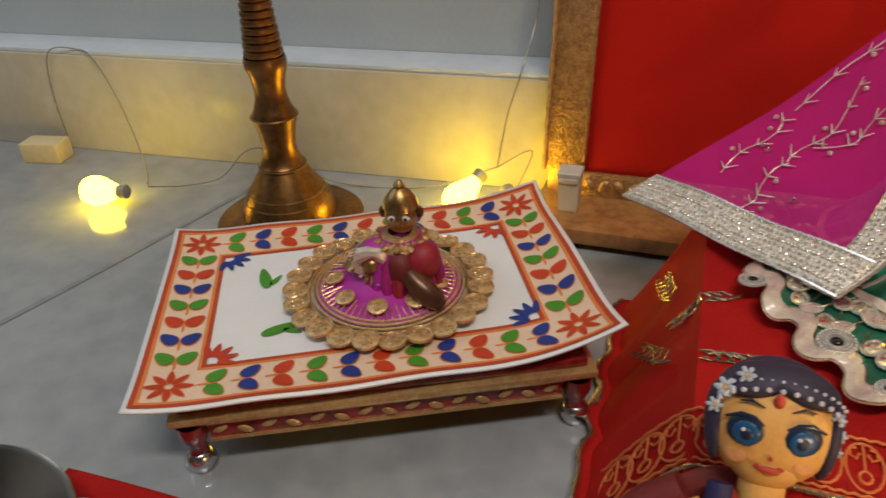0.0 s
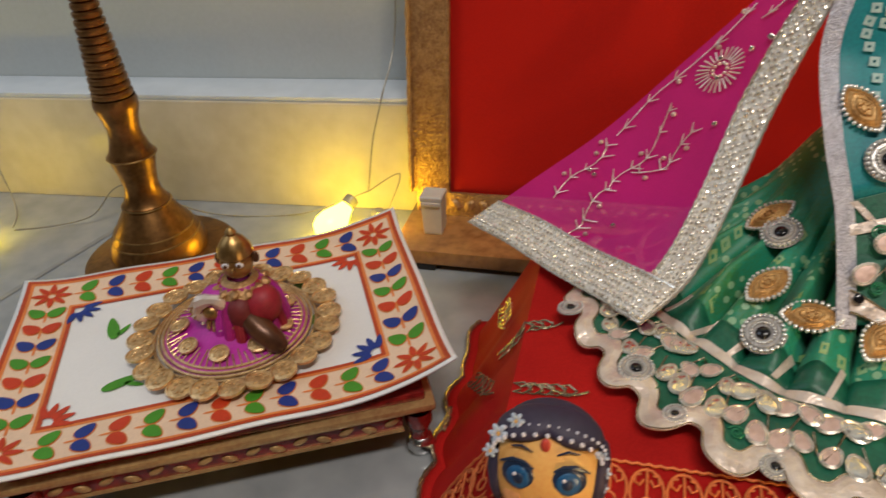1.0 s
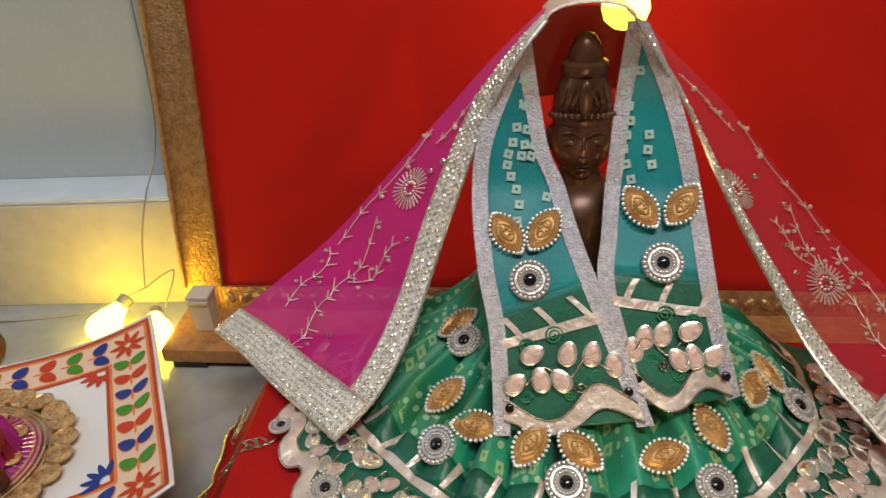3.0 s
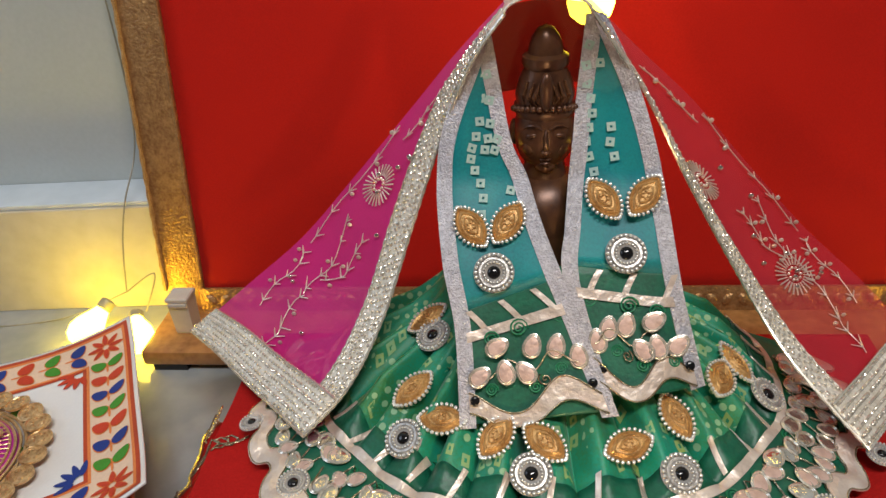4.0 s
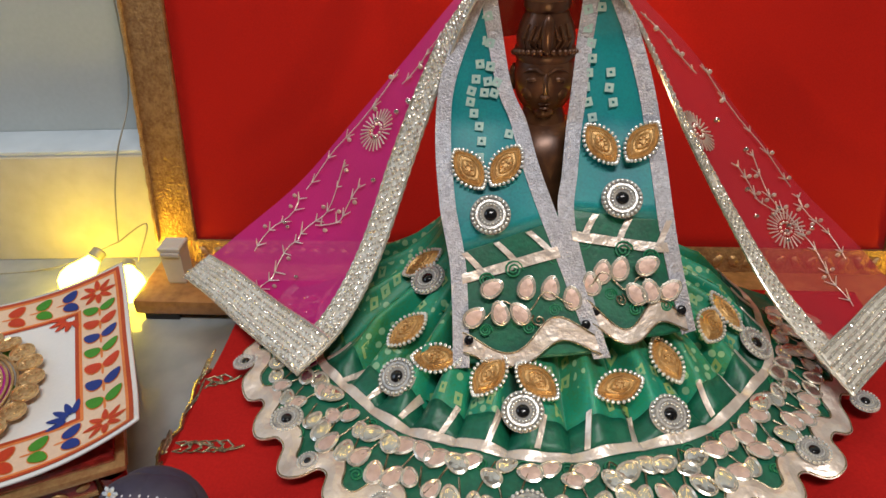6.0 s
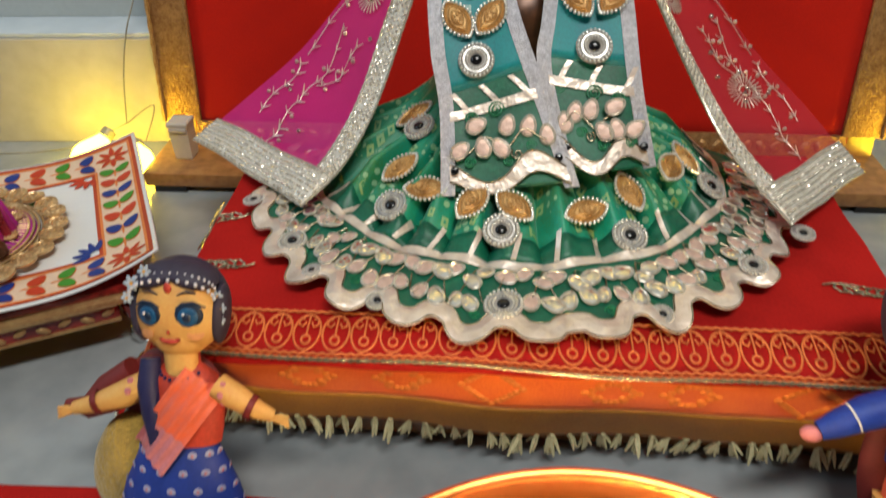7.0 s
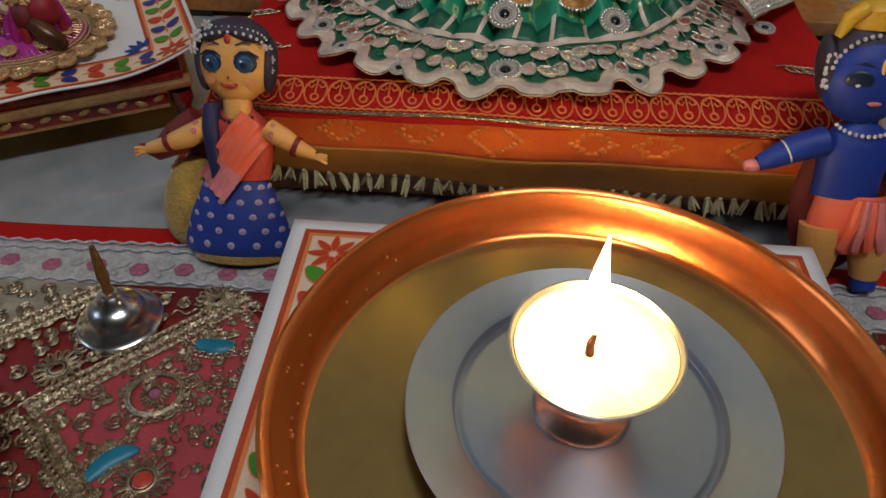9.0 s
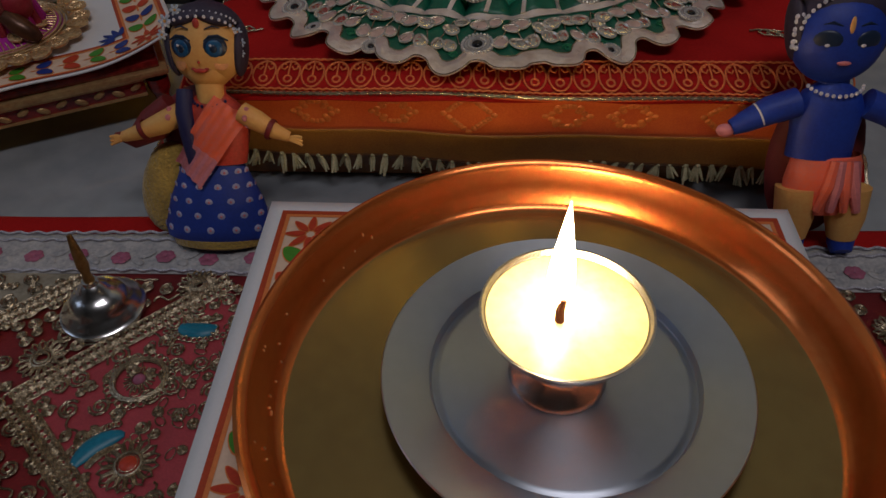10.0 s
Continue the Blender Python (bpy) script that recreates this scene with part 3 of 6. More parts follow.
# appliqué meshes, shared by all their repeats
bm = bmesh.new()
nn = 24
for ring in range(5):
    s = 1 - ring / 5
    h = 0.0016 * math.sqrt(1 - s * s) + (0.0005 if ring % 2 else 0)
    for k in range(nn):
        a = 2 * math.pi * k / nn
        yy_ = 0.0088 * math.cos(a) * s
        xx_ = 0.0050 * math.copysign(abs(math.sin(a)) ** 1.75, math.sin(a)) * s
        bm.verts.new((xx_, yy_, 0.0006 + h))
tip = bm.verts.new((0, 0, 0.0024))
bm.verts.ensure_lookup_table()
for ring in range(4):
    for k in range(nn):
        bm.faces.new([bm.verts[ring * nn + k], bm.verts[ring * nn + (k + 1) % nn], bm.verts[(ring + 1) * nn + (k + 1) % nn], bm.verts[(ring + 1) * nn + k]][::-1])
for k in range(nn):
    bm.faces.new([bm.verts[4 * nn + k], tip, bm.verts[4 * nn + (k + 1) % nn]])
for k in range(6):
    a = 2 * math.pi * k / 6
    blob(bm, 0.0007, 0.0007, 0.0007, pose(0.0014 * math.cos(a), 0.0016 * math.sin(a), 0.0026), 6, 4)
for grow, lift, thick in ((1.0, 0.0008, 0.0005), (0.72, 0.0020, 0.00032), (0.46, 0.0025, 0.0003)):
    tube(bm, [(0.0052 * grow * math.copysign(abs(math.sin(a)) ** 1.6, math.sin(a)), 0.0090 * grow * math.cos(a), lift) for a in [2 * math.pi * (k + 0.5) / 28 for k in range(28)]], [thick + 0.0002 * (k % 2) for k in range(28)], 4, closed=True)
ALMOND = mesh_of("almond_motif", bm, M_GOLDCORD)
bm = bmesh.new()
for k in range(30):
    a = 2 * math.pi * k / 30
    blob(bm, 0.00092, 0.00092, 0.0010, pose(0.0064 * math.copysign(abs(math.sin(a)) ** 1.6, math.sin(a)), 0.0104 * math.cos(a), 0.0010), 6, 4)
ALMOND_BEADS = mesh_of("bead_edge", bm, M_BEAD)
bm = bmesh.new()
for r, t, n in ((0.0079, 0.00095, 24), (0.0045, 0.00062, 20)):
    for k in range(n):
        a = 2 * math.pi * k / n
        blob(bm, t, t, 1.1 * t, pose(r * math.cos(a), r * math.sin(a), 0.0011 + (0.0004 if r < 0.006 else 0)), 6, 4)
tube(bm, [(0.0061 * math.cos(a), 0.0061 * math.sin(a), 0.0010) for a in [2 * math.pi * k / 48 for k in range(48)]], [0.0008 + 0.00025 * (k % 2) for k in range(48)], 6, 1, closed=True)
lathe(bm, [(0.0090, 0.0002), (0.0070, 0.0006), (0.0050, 0.0012), (0.0036, 0.0009), (0, 0.0009)], 24, Matrix(), 2)
ROSETTE = mesh_of("rosette", bm, [M_BEAD, M_COIL, M_FELT])
bm = bmesh.new()
blob(bm, 0.0029, 0.0029, 0.0013, pose(0, 0, 0.0012), 14, 8)
STONE = mesh_of("stone", bm, M_BLACKSTONE)
bm = bmesh.new()
gota_leaf(bm)
LEAF = mesh_of("mirror_leaf", bm, M_MIRROR)
bm = bmesh.new()
gota_leaf(bm)
LEAF_PINK = mesh_of("mirror_leaf", bm, M_PINKLEAF)
bm = bmesh.new()
for grow, thick in ((1.0, 0.00040), (0.84, 0.00026)):
    tube(bm, [(0.0043 * grow * math.cos(a) * (1 - 0.20 * math.sin(a)), 0.0060 * grow * math.sin(a), 0.0008) for a in [2 * math.pi * k / 32 for k in range(32)]], [thick + 0.0002 * (k % 2) for k in range(32)], 5, closed=True)
LEAF_RIM = mesh_of("leaf_rim", bm, M_SEQUIN)


def almond(parent, m):
    sharing("bead_edge", ALMOND_BEADS, sharing("almond_motif", ALMOND, parent, m), Matrix())


def rosette(parent, m, size=1.0):
    sharing("stone", STONE, sharing("rosette", ROSETTE, parent, m @ Matrix.Scale(size, 4)), Matrix())


def leaf(parent, m, pink=False):
    sharing("leaf_rim", LEAF_RIM, sharing("mirror_leaf", LEAF_PINK if pink else LEAF, parent, m), Matrix())


dress = thing("idol_dress", "green and teal embroidered silk dress spread over red cloth", "dress", pose(0, 0, 0))
T0, T1 = radians(-200), radians(20)
SC = 29


def hem_wave(th):
    return (0.025 + 0.006 * math.sin(5 * th)) * math.sin(SC * th + 1.2) + 0.007 * math.sin(7.3 * th) + 0.004 * math.sin(17 * th)


def border_point(u, v):
    th = T0 + (T1 - T0) * u
    return skirt_point(th - 0.0075 * v * math.sin(2 * (SC * th + 1.2)), 0.750 + (0.190 + hem_wave(th)) * v, 0.0004)


for name, r0, r1, m, nv in (("skirt", 0.08, 0.755, M_GREEN, 30), ("skirt_border", 0.750, 0.985, M_DKGREEN, 14)):
    bm = bmesh.new()
    sheet(bm, lambda u, v: skirt_point(T0 + (T1 - T0) * u, r0 + (r1 - r0) * v, 0.0) if r0 < 0.5 else border_point(u, v), 420, nv)
    solid(part(name, bm, m, dress), 0.001)


def hem_line(th):
    """Middle of the wavy edge as theta and rho."""
    return th - 0.0075 * math.sin(2 * (SC * th + 1.2)), 0.938 + hem_wave(th)


def edge_point(u, v):
    th = T0 + (T1 - T0) * u
    (a0, r0), (a1, r1), (am, rm) = hem_line(th - 0.004), hem_line(th + 0.004), hem_line(th)
    ds, dr = (a1 - a0) * 0.165, (r1 - r0) * 0.160
    k = 0.0088 * (v - 0.5) / math.hypot(ds, dr)
    return skirt_point(am - k * dr / 0.165, rm + k * ds / 0.160, 0.0016 + 0.0010 * math.sin(math.pi * v))


bm = bmesh.new()
sheet(bm, edge_point, 640, 4)
solid(part("scalloped_edge", bm, M_PINKFOIL, dress, "rose-silver foil edging", smooth=False), 0.001)
bm = bmesh.new()
for v in (0.04, 0.96):
    tube(bm, [edge_point(k / 560, v) + Vector((0, 0, 0.0005)) for k in range(561)], 0.0005, 5)
part("edge_piping", bm, M_OLDGOLD, dress)
bm = bmesh.new()
sheet(bm, lambda u, v: skirt_point(T0 + (T1 - T0) * u, 0.742 + 0.022 * v + 0.006 * math.sin(40 * u), 0.0016), 360, 2)
th = T0 + 0.05
while th < T1 - 0.05:
    w = 0.011
    sheet(bm, lambda u, v: skirt_point(th - w + 2 * w * u + 0.03 * v, 0.742 - 0.070 * v, 0.0020), 2, 4)
    th += 0.185
solid(part("ribbon_band", bm, M_PINKFOIL, dress, "shiny gold ribbon band", smooth=False), 0.0007)
bm = bmesh.new()
sheet(bm, lambda u, v: skirt_point(T0 + (T1 - T0) * u, 0.680 + 0.065 * v, 0.0010), 360, 3)
solid(part("dark_band", bm, M_DKGREEN, dress), 0.0006)

rng = random.Random(11)
for x, y, s in ((0.1532, 0.4048, 15), (0.1704, 0.3849, 75), (0.1985, 0.374, 25), (0.2225, 0.371, -50), (0.2635, 0.372, 82), (0.2895, 0.3893, 0), (0.330, 0.434, 20), (0.318, 0.418, 65), (0.158, 0.452, 20)):
    almond(dress, on_skirt(x, y, 0.0016, s, False) @ Matrix.Scale(1.28, 4))
for x, y, s in ((0.1502, 0.380, 1), (0.2155, 0.358, 1), (0.2885, 0.364, 1), (0.346, 0.422, 1), (0.162, 0.439, 1), (0.056, 0.406, 0.7), (0.092, 0.362, 0.85), (0.150, 0.3125, 0.62), (0.2178, 0.3095, 1.0), (0.301, 0.3125, 0.62), (0.398, 0.392, 0.7), (0.357, 0.352, 0.8), (0.110, 0.334, 0.55)):
    rosette(dress, on_skirt(x, y, 0.0020, rng.uniform(0, 90), False), 1.2 * s)
# sprigs of mirror leaves along the border
k = 0
th = radians(-186)
while th < radians(6):
    for rho, spin, dth in ((0.793, 65, -0.02), (0.806, -60, 0.055), (0.872, 15, 0.0), (0.866, -40, 0.072)):
        c = skirt_point(th + dth + rng.uniform(-0.012, 0.012), rho + rng.uniform(-0.015, 0.015))
        if all((c.xy - Vector(q)).length > 0.0095 for q in ((0.150, 0.3125), (0.2178, 0.3095), (0.301, 0.3125), (0.357, 0.352), (0.092, 0.362))):
            leaf(dress, on_skirt(c.x, c.y, 0.0022, spin + rng.uniform(-25, 25)) @ Matrix.Scale(rng.uniform(0.85, 1.12), 4), rng.random() < 0.45)
    th += 0.132
bm = bmesh.new()
th = radians(-186)
while th < radians(6):
    tube(bm, [skirt_point(th - 0.05 + 0.13 * q / 6, 0.83 + 0.055 * math.sin(q * 0.9), 0.0026) for q in range(7)], 0.0005, 4)
    th += 0.132
tagged(part("stem_thread", bm, M_OLDGOLD, dress), kind="stuff")

bm = bmesh.new()
for j in range(7):
    rho = 0.415 + 0.040 * j
    n = int(3.3 * rho * 0.165 / 0.0080)
    for k in range(n):
        th = radians(-184) + radians(188) * (k + 0.5 * (j % 2)) / n
        if math.sin(9 * th + 2.1 * j) + math.sin(23 * th - 1.3 * j) < -0.15 or rng.random() < 0.12:
            continue
        size, turn = rng.uniform(0.0021, 0.0029), rng.uniform(0.5, 1.1)
        ring = []
        for q in range(8):
            c = size * (1.0 if q < 4 else 0.34)
            a = turn + math.pi / 2 * q
            ring.append(bm.verts.new(skirt_point(th + c * math.cos(a) / (0.165 * rho), rho + c * math.sin(a) / 0.15, 0.0011)))
        for q in range(4):
            bm.faces.new((ring[q], ring[(q + 1) % 4], ring[4 + (q + 1) % 4], ring[4 + q]))
tagged(part("tie_dye_print", bm, material("pale_green_dye", (0.24, 0.44, 0.24), 0.6, second=(0.30, 0.40, 0.10), grain=300, blotch=60), dress), kind="stuff")

bm = bmesh.new()
for k in range(44):
    c = skirt_point(radians(-184 + 4.3 * k), 0.785 if k % 2 else 0.905)
    m = on_skirt(c.x, c.y, 0.0016)
    r0 = rng.uniform(0.0030, 0.0044)
    tube(bm, [m @ Vector((r0 * (1 - q / 24) * math.cos(0.6 * q), r0 * (1 - q / 24) * math.sin(0.6 * q), 0)) for q in range(21)], 0.00055, 5)
tagged(part("green_thread_spiral", bm, M_THREAD, dress), kind="stuff")

ZZ, YY = (0.10, 0.121, 0.157, 0.181, 0.219, 0.26, 0.31), (0.372, 0.385, 0.415, 0.433, 0.469, 0.487, 0.490)


def panel_point(x, z, lift=0.0):
    y = lerp_table(z, ZZ, YY)
    return Vector((x, y - 0.8 * lift + 6.0 * max(0, abs(x - 0.232) - 0.045) ** 2 * 2, z + 0.6 * lift))


def on_panel(x, z, lift=0.0, spin=0.0):
    p = panel_point(x, z, lift)
    up = (panel_point(x, z + 0.012) - panel_point(x, z - 0.012)).normalized()
    right = Vector((1, 0, 0))
    m = Matrix((right, up, right.cross(up))).transposed().to_4x4()
    m.translation = p
    return m @ pose(0, 0, 0, 0, 0, spin)


# the two crossed front panels: outer and inner edge as x, z knots from the top down
LEFT_OUT = ((0.1905, 0.289), (0.172, 0.245), (0.1675, 0.216), (0.171, 0.185), (0.1778, 0.157), (0.1805, 0.118))
LEFT_IN = ((0.1965, 0.291), (0.2055, 0.241), (0.2145, 0.2205), (0.2225, 0.1995), (0.236, 0.172), (0.2590, 0.1245))
RIGHT_IN = ((0.2465, 0.301), (0.243, 0.262), (0.240, 0.232), (0.236, 0.200), (0.2345, 0.178), (0.2500, 0.130))
RIGHT_OUT = ((0.2545, 0.300), (0.2720, 0.265), (0.2830, 0.232), (0.2885, 0.2055), (0.2940, 0.172), (0.3045, 0.1315))


def flat_knot(k):
    return [(x, 0, z) for x, z in k]


for side, (out, inn, base_lift) in (("l", (LEFT_OUT, LEFT_IN, 0.0062)), ("r", (RIGHT_OUT, RIGHT_IN, 0.0042))):
    def spot(u, v, lift=0.0, out=out, inn=inn, base_lift=base_lift):
        a, b = curve_at(flat_knot(out), v), curve_at(flat_knot(inn), v)
        p = a.lerp(b, u)
        return panel_point(p.x, p.z, base_lift + lift + 0.0015 * math.sin(5 * u + 4 * v))

    def wave(u):
        return math.sin(7.85 * (u if side == "l" else 1 - u) - 1.18)

    split = 0.815
    for name, a, b, m in (("teal_panel", 0.0, split - 0.06, M_TEAL), ("dark_band", split - 0.06, split, M_DKGREEN), ("green_panel", split, 0.985, M_DKGREEN)):
        bm = bmesh.new()
        sheet(bm, lambda u, v: spot(u, a + (b - a) * v), 14, 20)
        solid(part(name, bm, m, dress), 0.001)
    # silver tape along both edges
    for u0 in (0.0, 0.89):
        bm = bmesh.new()
        def tape(u, v, u0=u0):
            p0 = spot(0.0 if u0 == 0 else 1.0, v, 0.0014)
            q = spot(0.3 if u0 == 0 else 0.7, v, 0.0014)
            return p0 + (q - p0).normalized() * (0.0086 * u - 0.001)
        sheet(bm, tape, 2, 70)
        solid(part("silver_tape", bm, M_SILVERTAPE, dress, "silver woven tape", smooth=False), 0.0008)
    bm = bmesh.new()
    sheet(bm, lambda u, v: spot(0.08 + 0.84 * u, split - 0.004 + 0.020 * v, 0.0016), 14, 2)
    for q in (0.25, 0.55, 0.85) if side == "l" else (0.15, 0.5, 0.8):
        sheet(bm, lambda u, v: spot(q - 0.028 + 0.056 * u - 0.12 * v, split - 0.055 * v, 0.0018), 2, 3)
    solid(part("ribbon_band", bm, M_PINKFOIL, dress, "silver ribbon band", smooth=False), 0.0006)
    bm = bmesh.new()
    sheet(bm, lambda u, v: spot(0.06 + 0.9 * u, 0.940 + 0.026 * wave(u) + 0.038 * v, 0.0022), 40, 3)
    solid(part("scalloped_edge", bm, M_PINKFOIL, dress, "rose-silver foil edging", smooth=False), 0.0009)
    bm = bmesh.new()
    for a in (0.0, 0.038):
        tube(bm, [spot(0.06 + 0.9 * k / 40, 0.940 + a + 0.026 * wave(k / 40), 0.0032) for k in range(41)], 0.0005, 5)
    stem = part("edge_piping", bm, M_OLDGOLD, dress)
    # mirror leaves in sprigs, with thread stems
    bm = bmesh.new()
    tube(bm, [spot(0.12 + 0.76 * k / 20, 0.888 + 0.012 * math.sin(k * 0.7), 0.0024) for k in range(21)], 0.0005, 4)
    for cu, cv in ((0.3, 0.85), (0.62, 0.915)):
        tube(bm, [spot(cu + 0.05 * (k / 12) * math.cos(k * 0.8), cv + 0.010 * (k / 12) * math.sin(k * 0.8), 0.0022) for k in range(14)], 0.0005, 4)
    tagged(part("stem_thread", bm, M_OLDGOLD, dress), kind="stuff")
    bm = bmesh.new()
    for cu, cv, r0 in ((0.27, 0.852, 0.0042), (0.50, 0.848, 0.0050), (0.84, 0.850, 0.0046), (0.52, 0.945, 0.0036), (0.72, 0.925, 0.0034), (0.22, 0.935, 0.0034)):
        o = spot(cu, cv, 0.0016)
        m = on_panel(o.x, o.z, base_lift + 0.0016)
        tube(bm, [m @ Vector((r0 * (1 - k / 30) * math.cos(0.55 * k), r0 * (1 - k / 30) * math.sin(0.55 * k), 0)) for k in range(27)], 0.00055, 5)
    tagged(part("green_thread_spiral", bm, M_THREAD, dress), kind="stuff")
    for u, v, s in ((0.15, 0.905, -50), (0.31, 0.864, -60), (0.34, 0.906, 15), (0.48, 0.914, 40), (0.57, 0.878, -15), (0.74, 0.888, -10), (0.87, 0.908, 10)):
        p = spot(u, v)
        leaf(dress, on_panel(p.x, p.z, base_lift + 0.0024, s) @ Matrix.Scale(1.04, 4), True)
    for u, v in ((0.10, 0.945), (0.90, 0.950)):
        p = spot(u, v)
        sharing("stone", STONE, dress, on_panel(p.x, p.z, base_lift + 0.0034) @ Matrix.Diagonal((0.85, 0.85, 0.6, 1)))
    # tie-dye squares
    bm = bmesh.new()
    for k in range(11 if side == "l" else 9):
        v = 0.10 + 0.047 * k
        for du, s in ((0.0, 1), (0.17 if k < 5 else 9, 1), (-0.3 if k in (1, 5, 6, 7, 9) else 9, 1), (0.30 if k in (3, 4, 8) else 9, 1)):
            u = (0.52 - 0.012 * k + 0.06 * math.sin(k) if side == "l" else 0.85 - 0.01 * k + 0.05 * math.sin(k * 1.3)) + du
            if 0.12 < u < 0.9:
                p = spot(u, v)
                m = on_panel(p.x, p.z, base_lift + 0.0010, rng.uniform(20, 60))
                for k0, (px, py) in enumerate(((-1, 0), (0, -1), (1, 0), (0, 1))):
                    nx, ny = ((-1, 0), (0, -1), (1, 0), (0, 1))[(k0 + 1) % 4]
                    flat(bm, [m @ Vector((px * 0.0033, py * 0.0033, 0)), m @ Vector((nx * 0.0033, ny * 0.0033, 0)), m @ Vector((nx * 0.0009, ny * 0.0009, 0)), m @ Vector((px * 0.0009, py * 0.0009, 0))])
    tagged(part("tie_dye_print", bm, material("pale_teal_dye", (0.42, 0.60, 0.56), 0.6, grain=600), dress), kind="stuff")

for x, z, s in ((0.1855, 0.1995, 36), (0.2050, 0.2010, -34), (0.2555, 0.2100, 36), (0.2770, 0.2110, -38)):
    almond(dress, on_panel(x, z, 0.0078, s) @ Matrix.Scale(1.26, 4))
for x, z in ((0.1975, 0.1815), (0.2660, 0.1885)):
    rosette(dress, on_panel(x, z, 0.0078), 1.2)

# ---- veil over the idol's head ----
veil = thing("veil", "sheer magenta veil with wide silver sequin border", "veil", pose(0, 0, 0))
V_IN = {-1: ((0.206, 0.474, 0.3085), (0.188, 0.478, 0.283), (0.1715, 0.480, 0.2465), (0.151, 0.468, 0.192), (0.133, 0.440, 0.146), (0.115, 0.408, 0.121), (0.092, 0.389, 0.1045)),
        1: ((0.2455, 0.474, 0.3085), (0.262, 0.482, 0.284), (0.280, 0.488, 0.256), (0.305, 0.484, 0.209), (0.332, 0.468, 0.163), (0.356, 0.432, 0.128), (0.386, 0.386, 0.1045))}
V_OUT = {-1: ((0.204, 0.492, 0.310), (0.176, 0.506, 0.279), (0.146, 0.516, 0.243), (0.105, 0.524, 0.196), (0.064, 0.529, 0.151), (0.018, 0.525, 0.114), (-0.025, 0.513, 0.0825)),
         1: ((0.2475, 0.492, 0.310), (0.275, 0.506, 0.281), (0.312, 0.516, 0.245), (0.352, 0.522, 0.200), (0.392, 0.522, 0.157), (0.432, 0.508, 0.122), (0.462, 0.470, 0.094))}
for s in (-1, 1):
    def veil_point(u, v, s=s):
        p = curve_at(V_IN[s], v).lerp(curve_at(V_OUT[s], v), u)
        sag = math.sin(math.pi * u) * v * (1 - 0.9 * v ** 5)
        return p + Vector((0, 0.006 * sag + 0.003 * math.sin(7 * u + 3 * v) * v * (1 - 0.9 * v ** 4), -0.006 * sag + 0.0008 * math.sin(11 * u) * v))

    bm = bmesh.new()
    sheet(bm, veil_point, 24, 40)
    part("net", bm, M_MAGENTA if s < 0 else M_REDNET, veil, "sheer magenta net" if s < 0 else "sheer red net")
    wide = 0.0215 if s < 0 else 0.013

    def along(v):
        return veil_point(0, v), (veil_point(0.35, v) - veil_point(0, v)).normalized()

    def inner_band(u, v):
        p, d = along(0.02 + 0.98 * v)
        w = (0.009 + (wide - 0.009) * min(1, 4.0 * v)) if s < 0 else (0.002 + 0.016 * min(1, max(0, 1.8 * (v - 0.35))))
        return p + d * (w * u) + Vector((0, -0.0022 - 0.0004 * math.sin(60 * u), 0.0014))

    def hem_band(u, v):
        p = veil_point(v, 1.0)
        return p + (veil_point(v, 0.80) - p).normalized() * (0.0260 * u) + Vector((0, -0.0018, 0.0024))

    for f, nv in ((inner_band, 90), (hem_band, 60)):
        bm = bmesh.new()
        sheet(bm, f, 6, nv)
        band = solid(part("silver_border", bm, M_SILVERLACE, veil, "silver sequin lace"), 0.0012)
        bm = bmesh.new()
        rows_, cols_ = (7, int(nv * 0.85)) if (s < 0 or f is hem_band) else (5, int(nv * 0.85))
        for i in range(rows_):
            for j in range(cols_):
                v = min(0.995, (j + 0.5 * (i % 2) + rng.uniform(-0.15, 0.15)) / cols_)
                u = (i + 0.5) / rows_
                if v < 0 or (f is inner_band and v < 0.06) or rng.random() < 0.05:
                    continue
                o = f(u, v)
                eu, ev = (f(u + 0.05, v) - f(u - 0.05, v)).normalized(), (f(u, v + 0.004) - f(u, v - 0.004)).normalized()
                nrm = eu.cross(ev).normalized()
                if nrm.y > 0:
                    nrm = -nrm
                lay = Matrix((eu, nrm.cross(eu), nrm)).transposed().to_4x4()
                lay.translation = o + nrm * 0.0012
                big = 1.0 if i % 3 == 1 else 0.72
                blob(bm, 0.0013 * big, 0.0016 * big, 0.0007, lay @ pose(0, 0, 0, rng.uniform(-22, 22), rng.uniform(-22, 22)), 6, 4)
        tagged(part("sequin_work", bm, M_SEQUIN, band), kind="stuff")
        bm = bmesh.new()
        for u in (0.0, 1.0):
            tube(bm, [f(u, k / nv) + Vector((0, -0.0008, 0.0006)) for k in range(nv + 1)], [0.0007 + 0.0004 * (k % 2) for k in range(nv + 1)], 5)
        part("band_cord", bm, M_SEQUIN, band)
    # thread embroidery: sprays and sunburst flowers
    bm = bmesh.new()
    lift = Vector((0, -0.0026, 0.001))
    for path in (((0.74, 0.56), (0.64, 0.66), (0.64, 0.75)), ((0.52, 0.57), (0.48, 0.64), (0.60, 0.70)), ((0.64, 0.75), (0.60, 0.84), (0.54, 0.90)), ((0.50, 0.22), (0.62, 0.31), (0.70, 0.38)), ((0.88, 0.68), (0.84, 0.75), (0.82, 0.84)), ((0.92, 0.36), (0.92, 0.52), (0.92, 0.66))):
        pts = [curve_at([(a, b, 0) for a, b in path], k / 10) for k in range(11)]
        pts = [p + Vector((0.022 * math.sin(0.9 * k + 9 * path[0][0]), 0.004 * math.cos(1.3 * k), 0)) for k, p in enumerate(pts)]
        tube(bm, [veil_point(p.x, p.y) + lift for p in pts], 0.00038, 4)
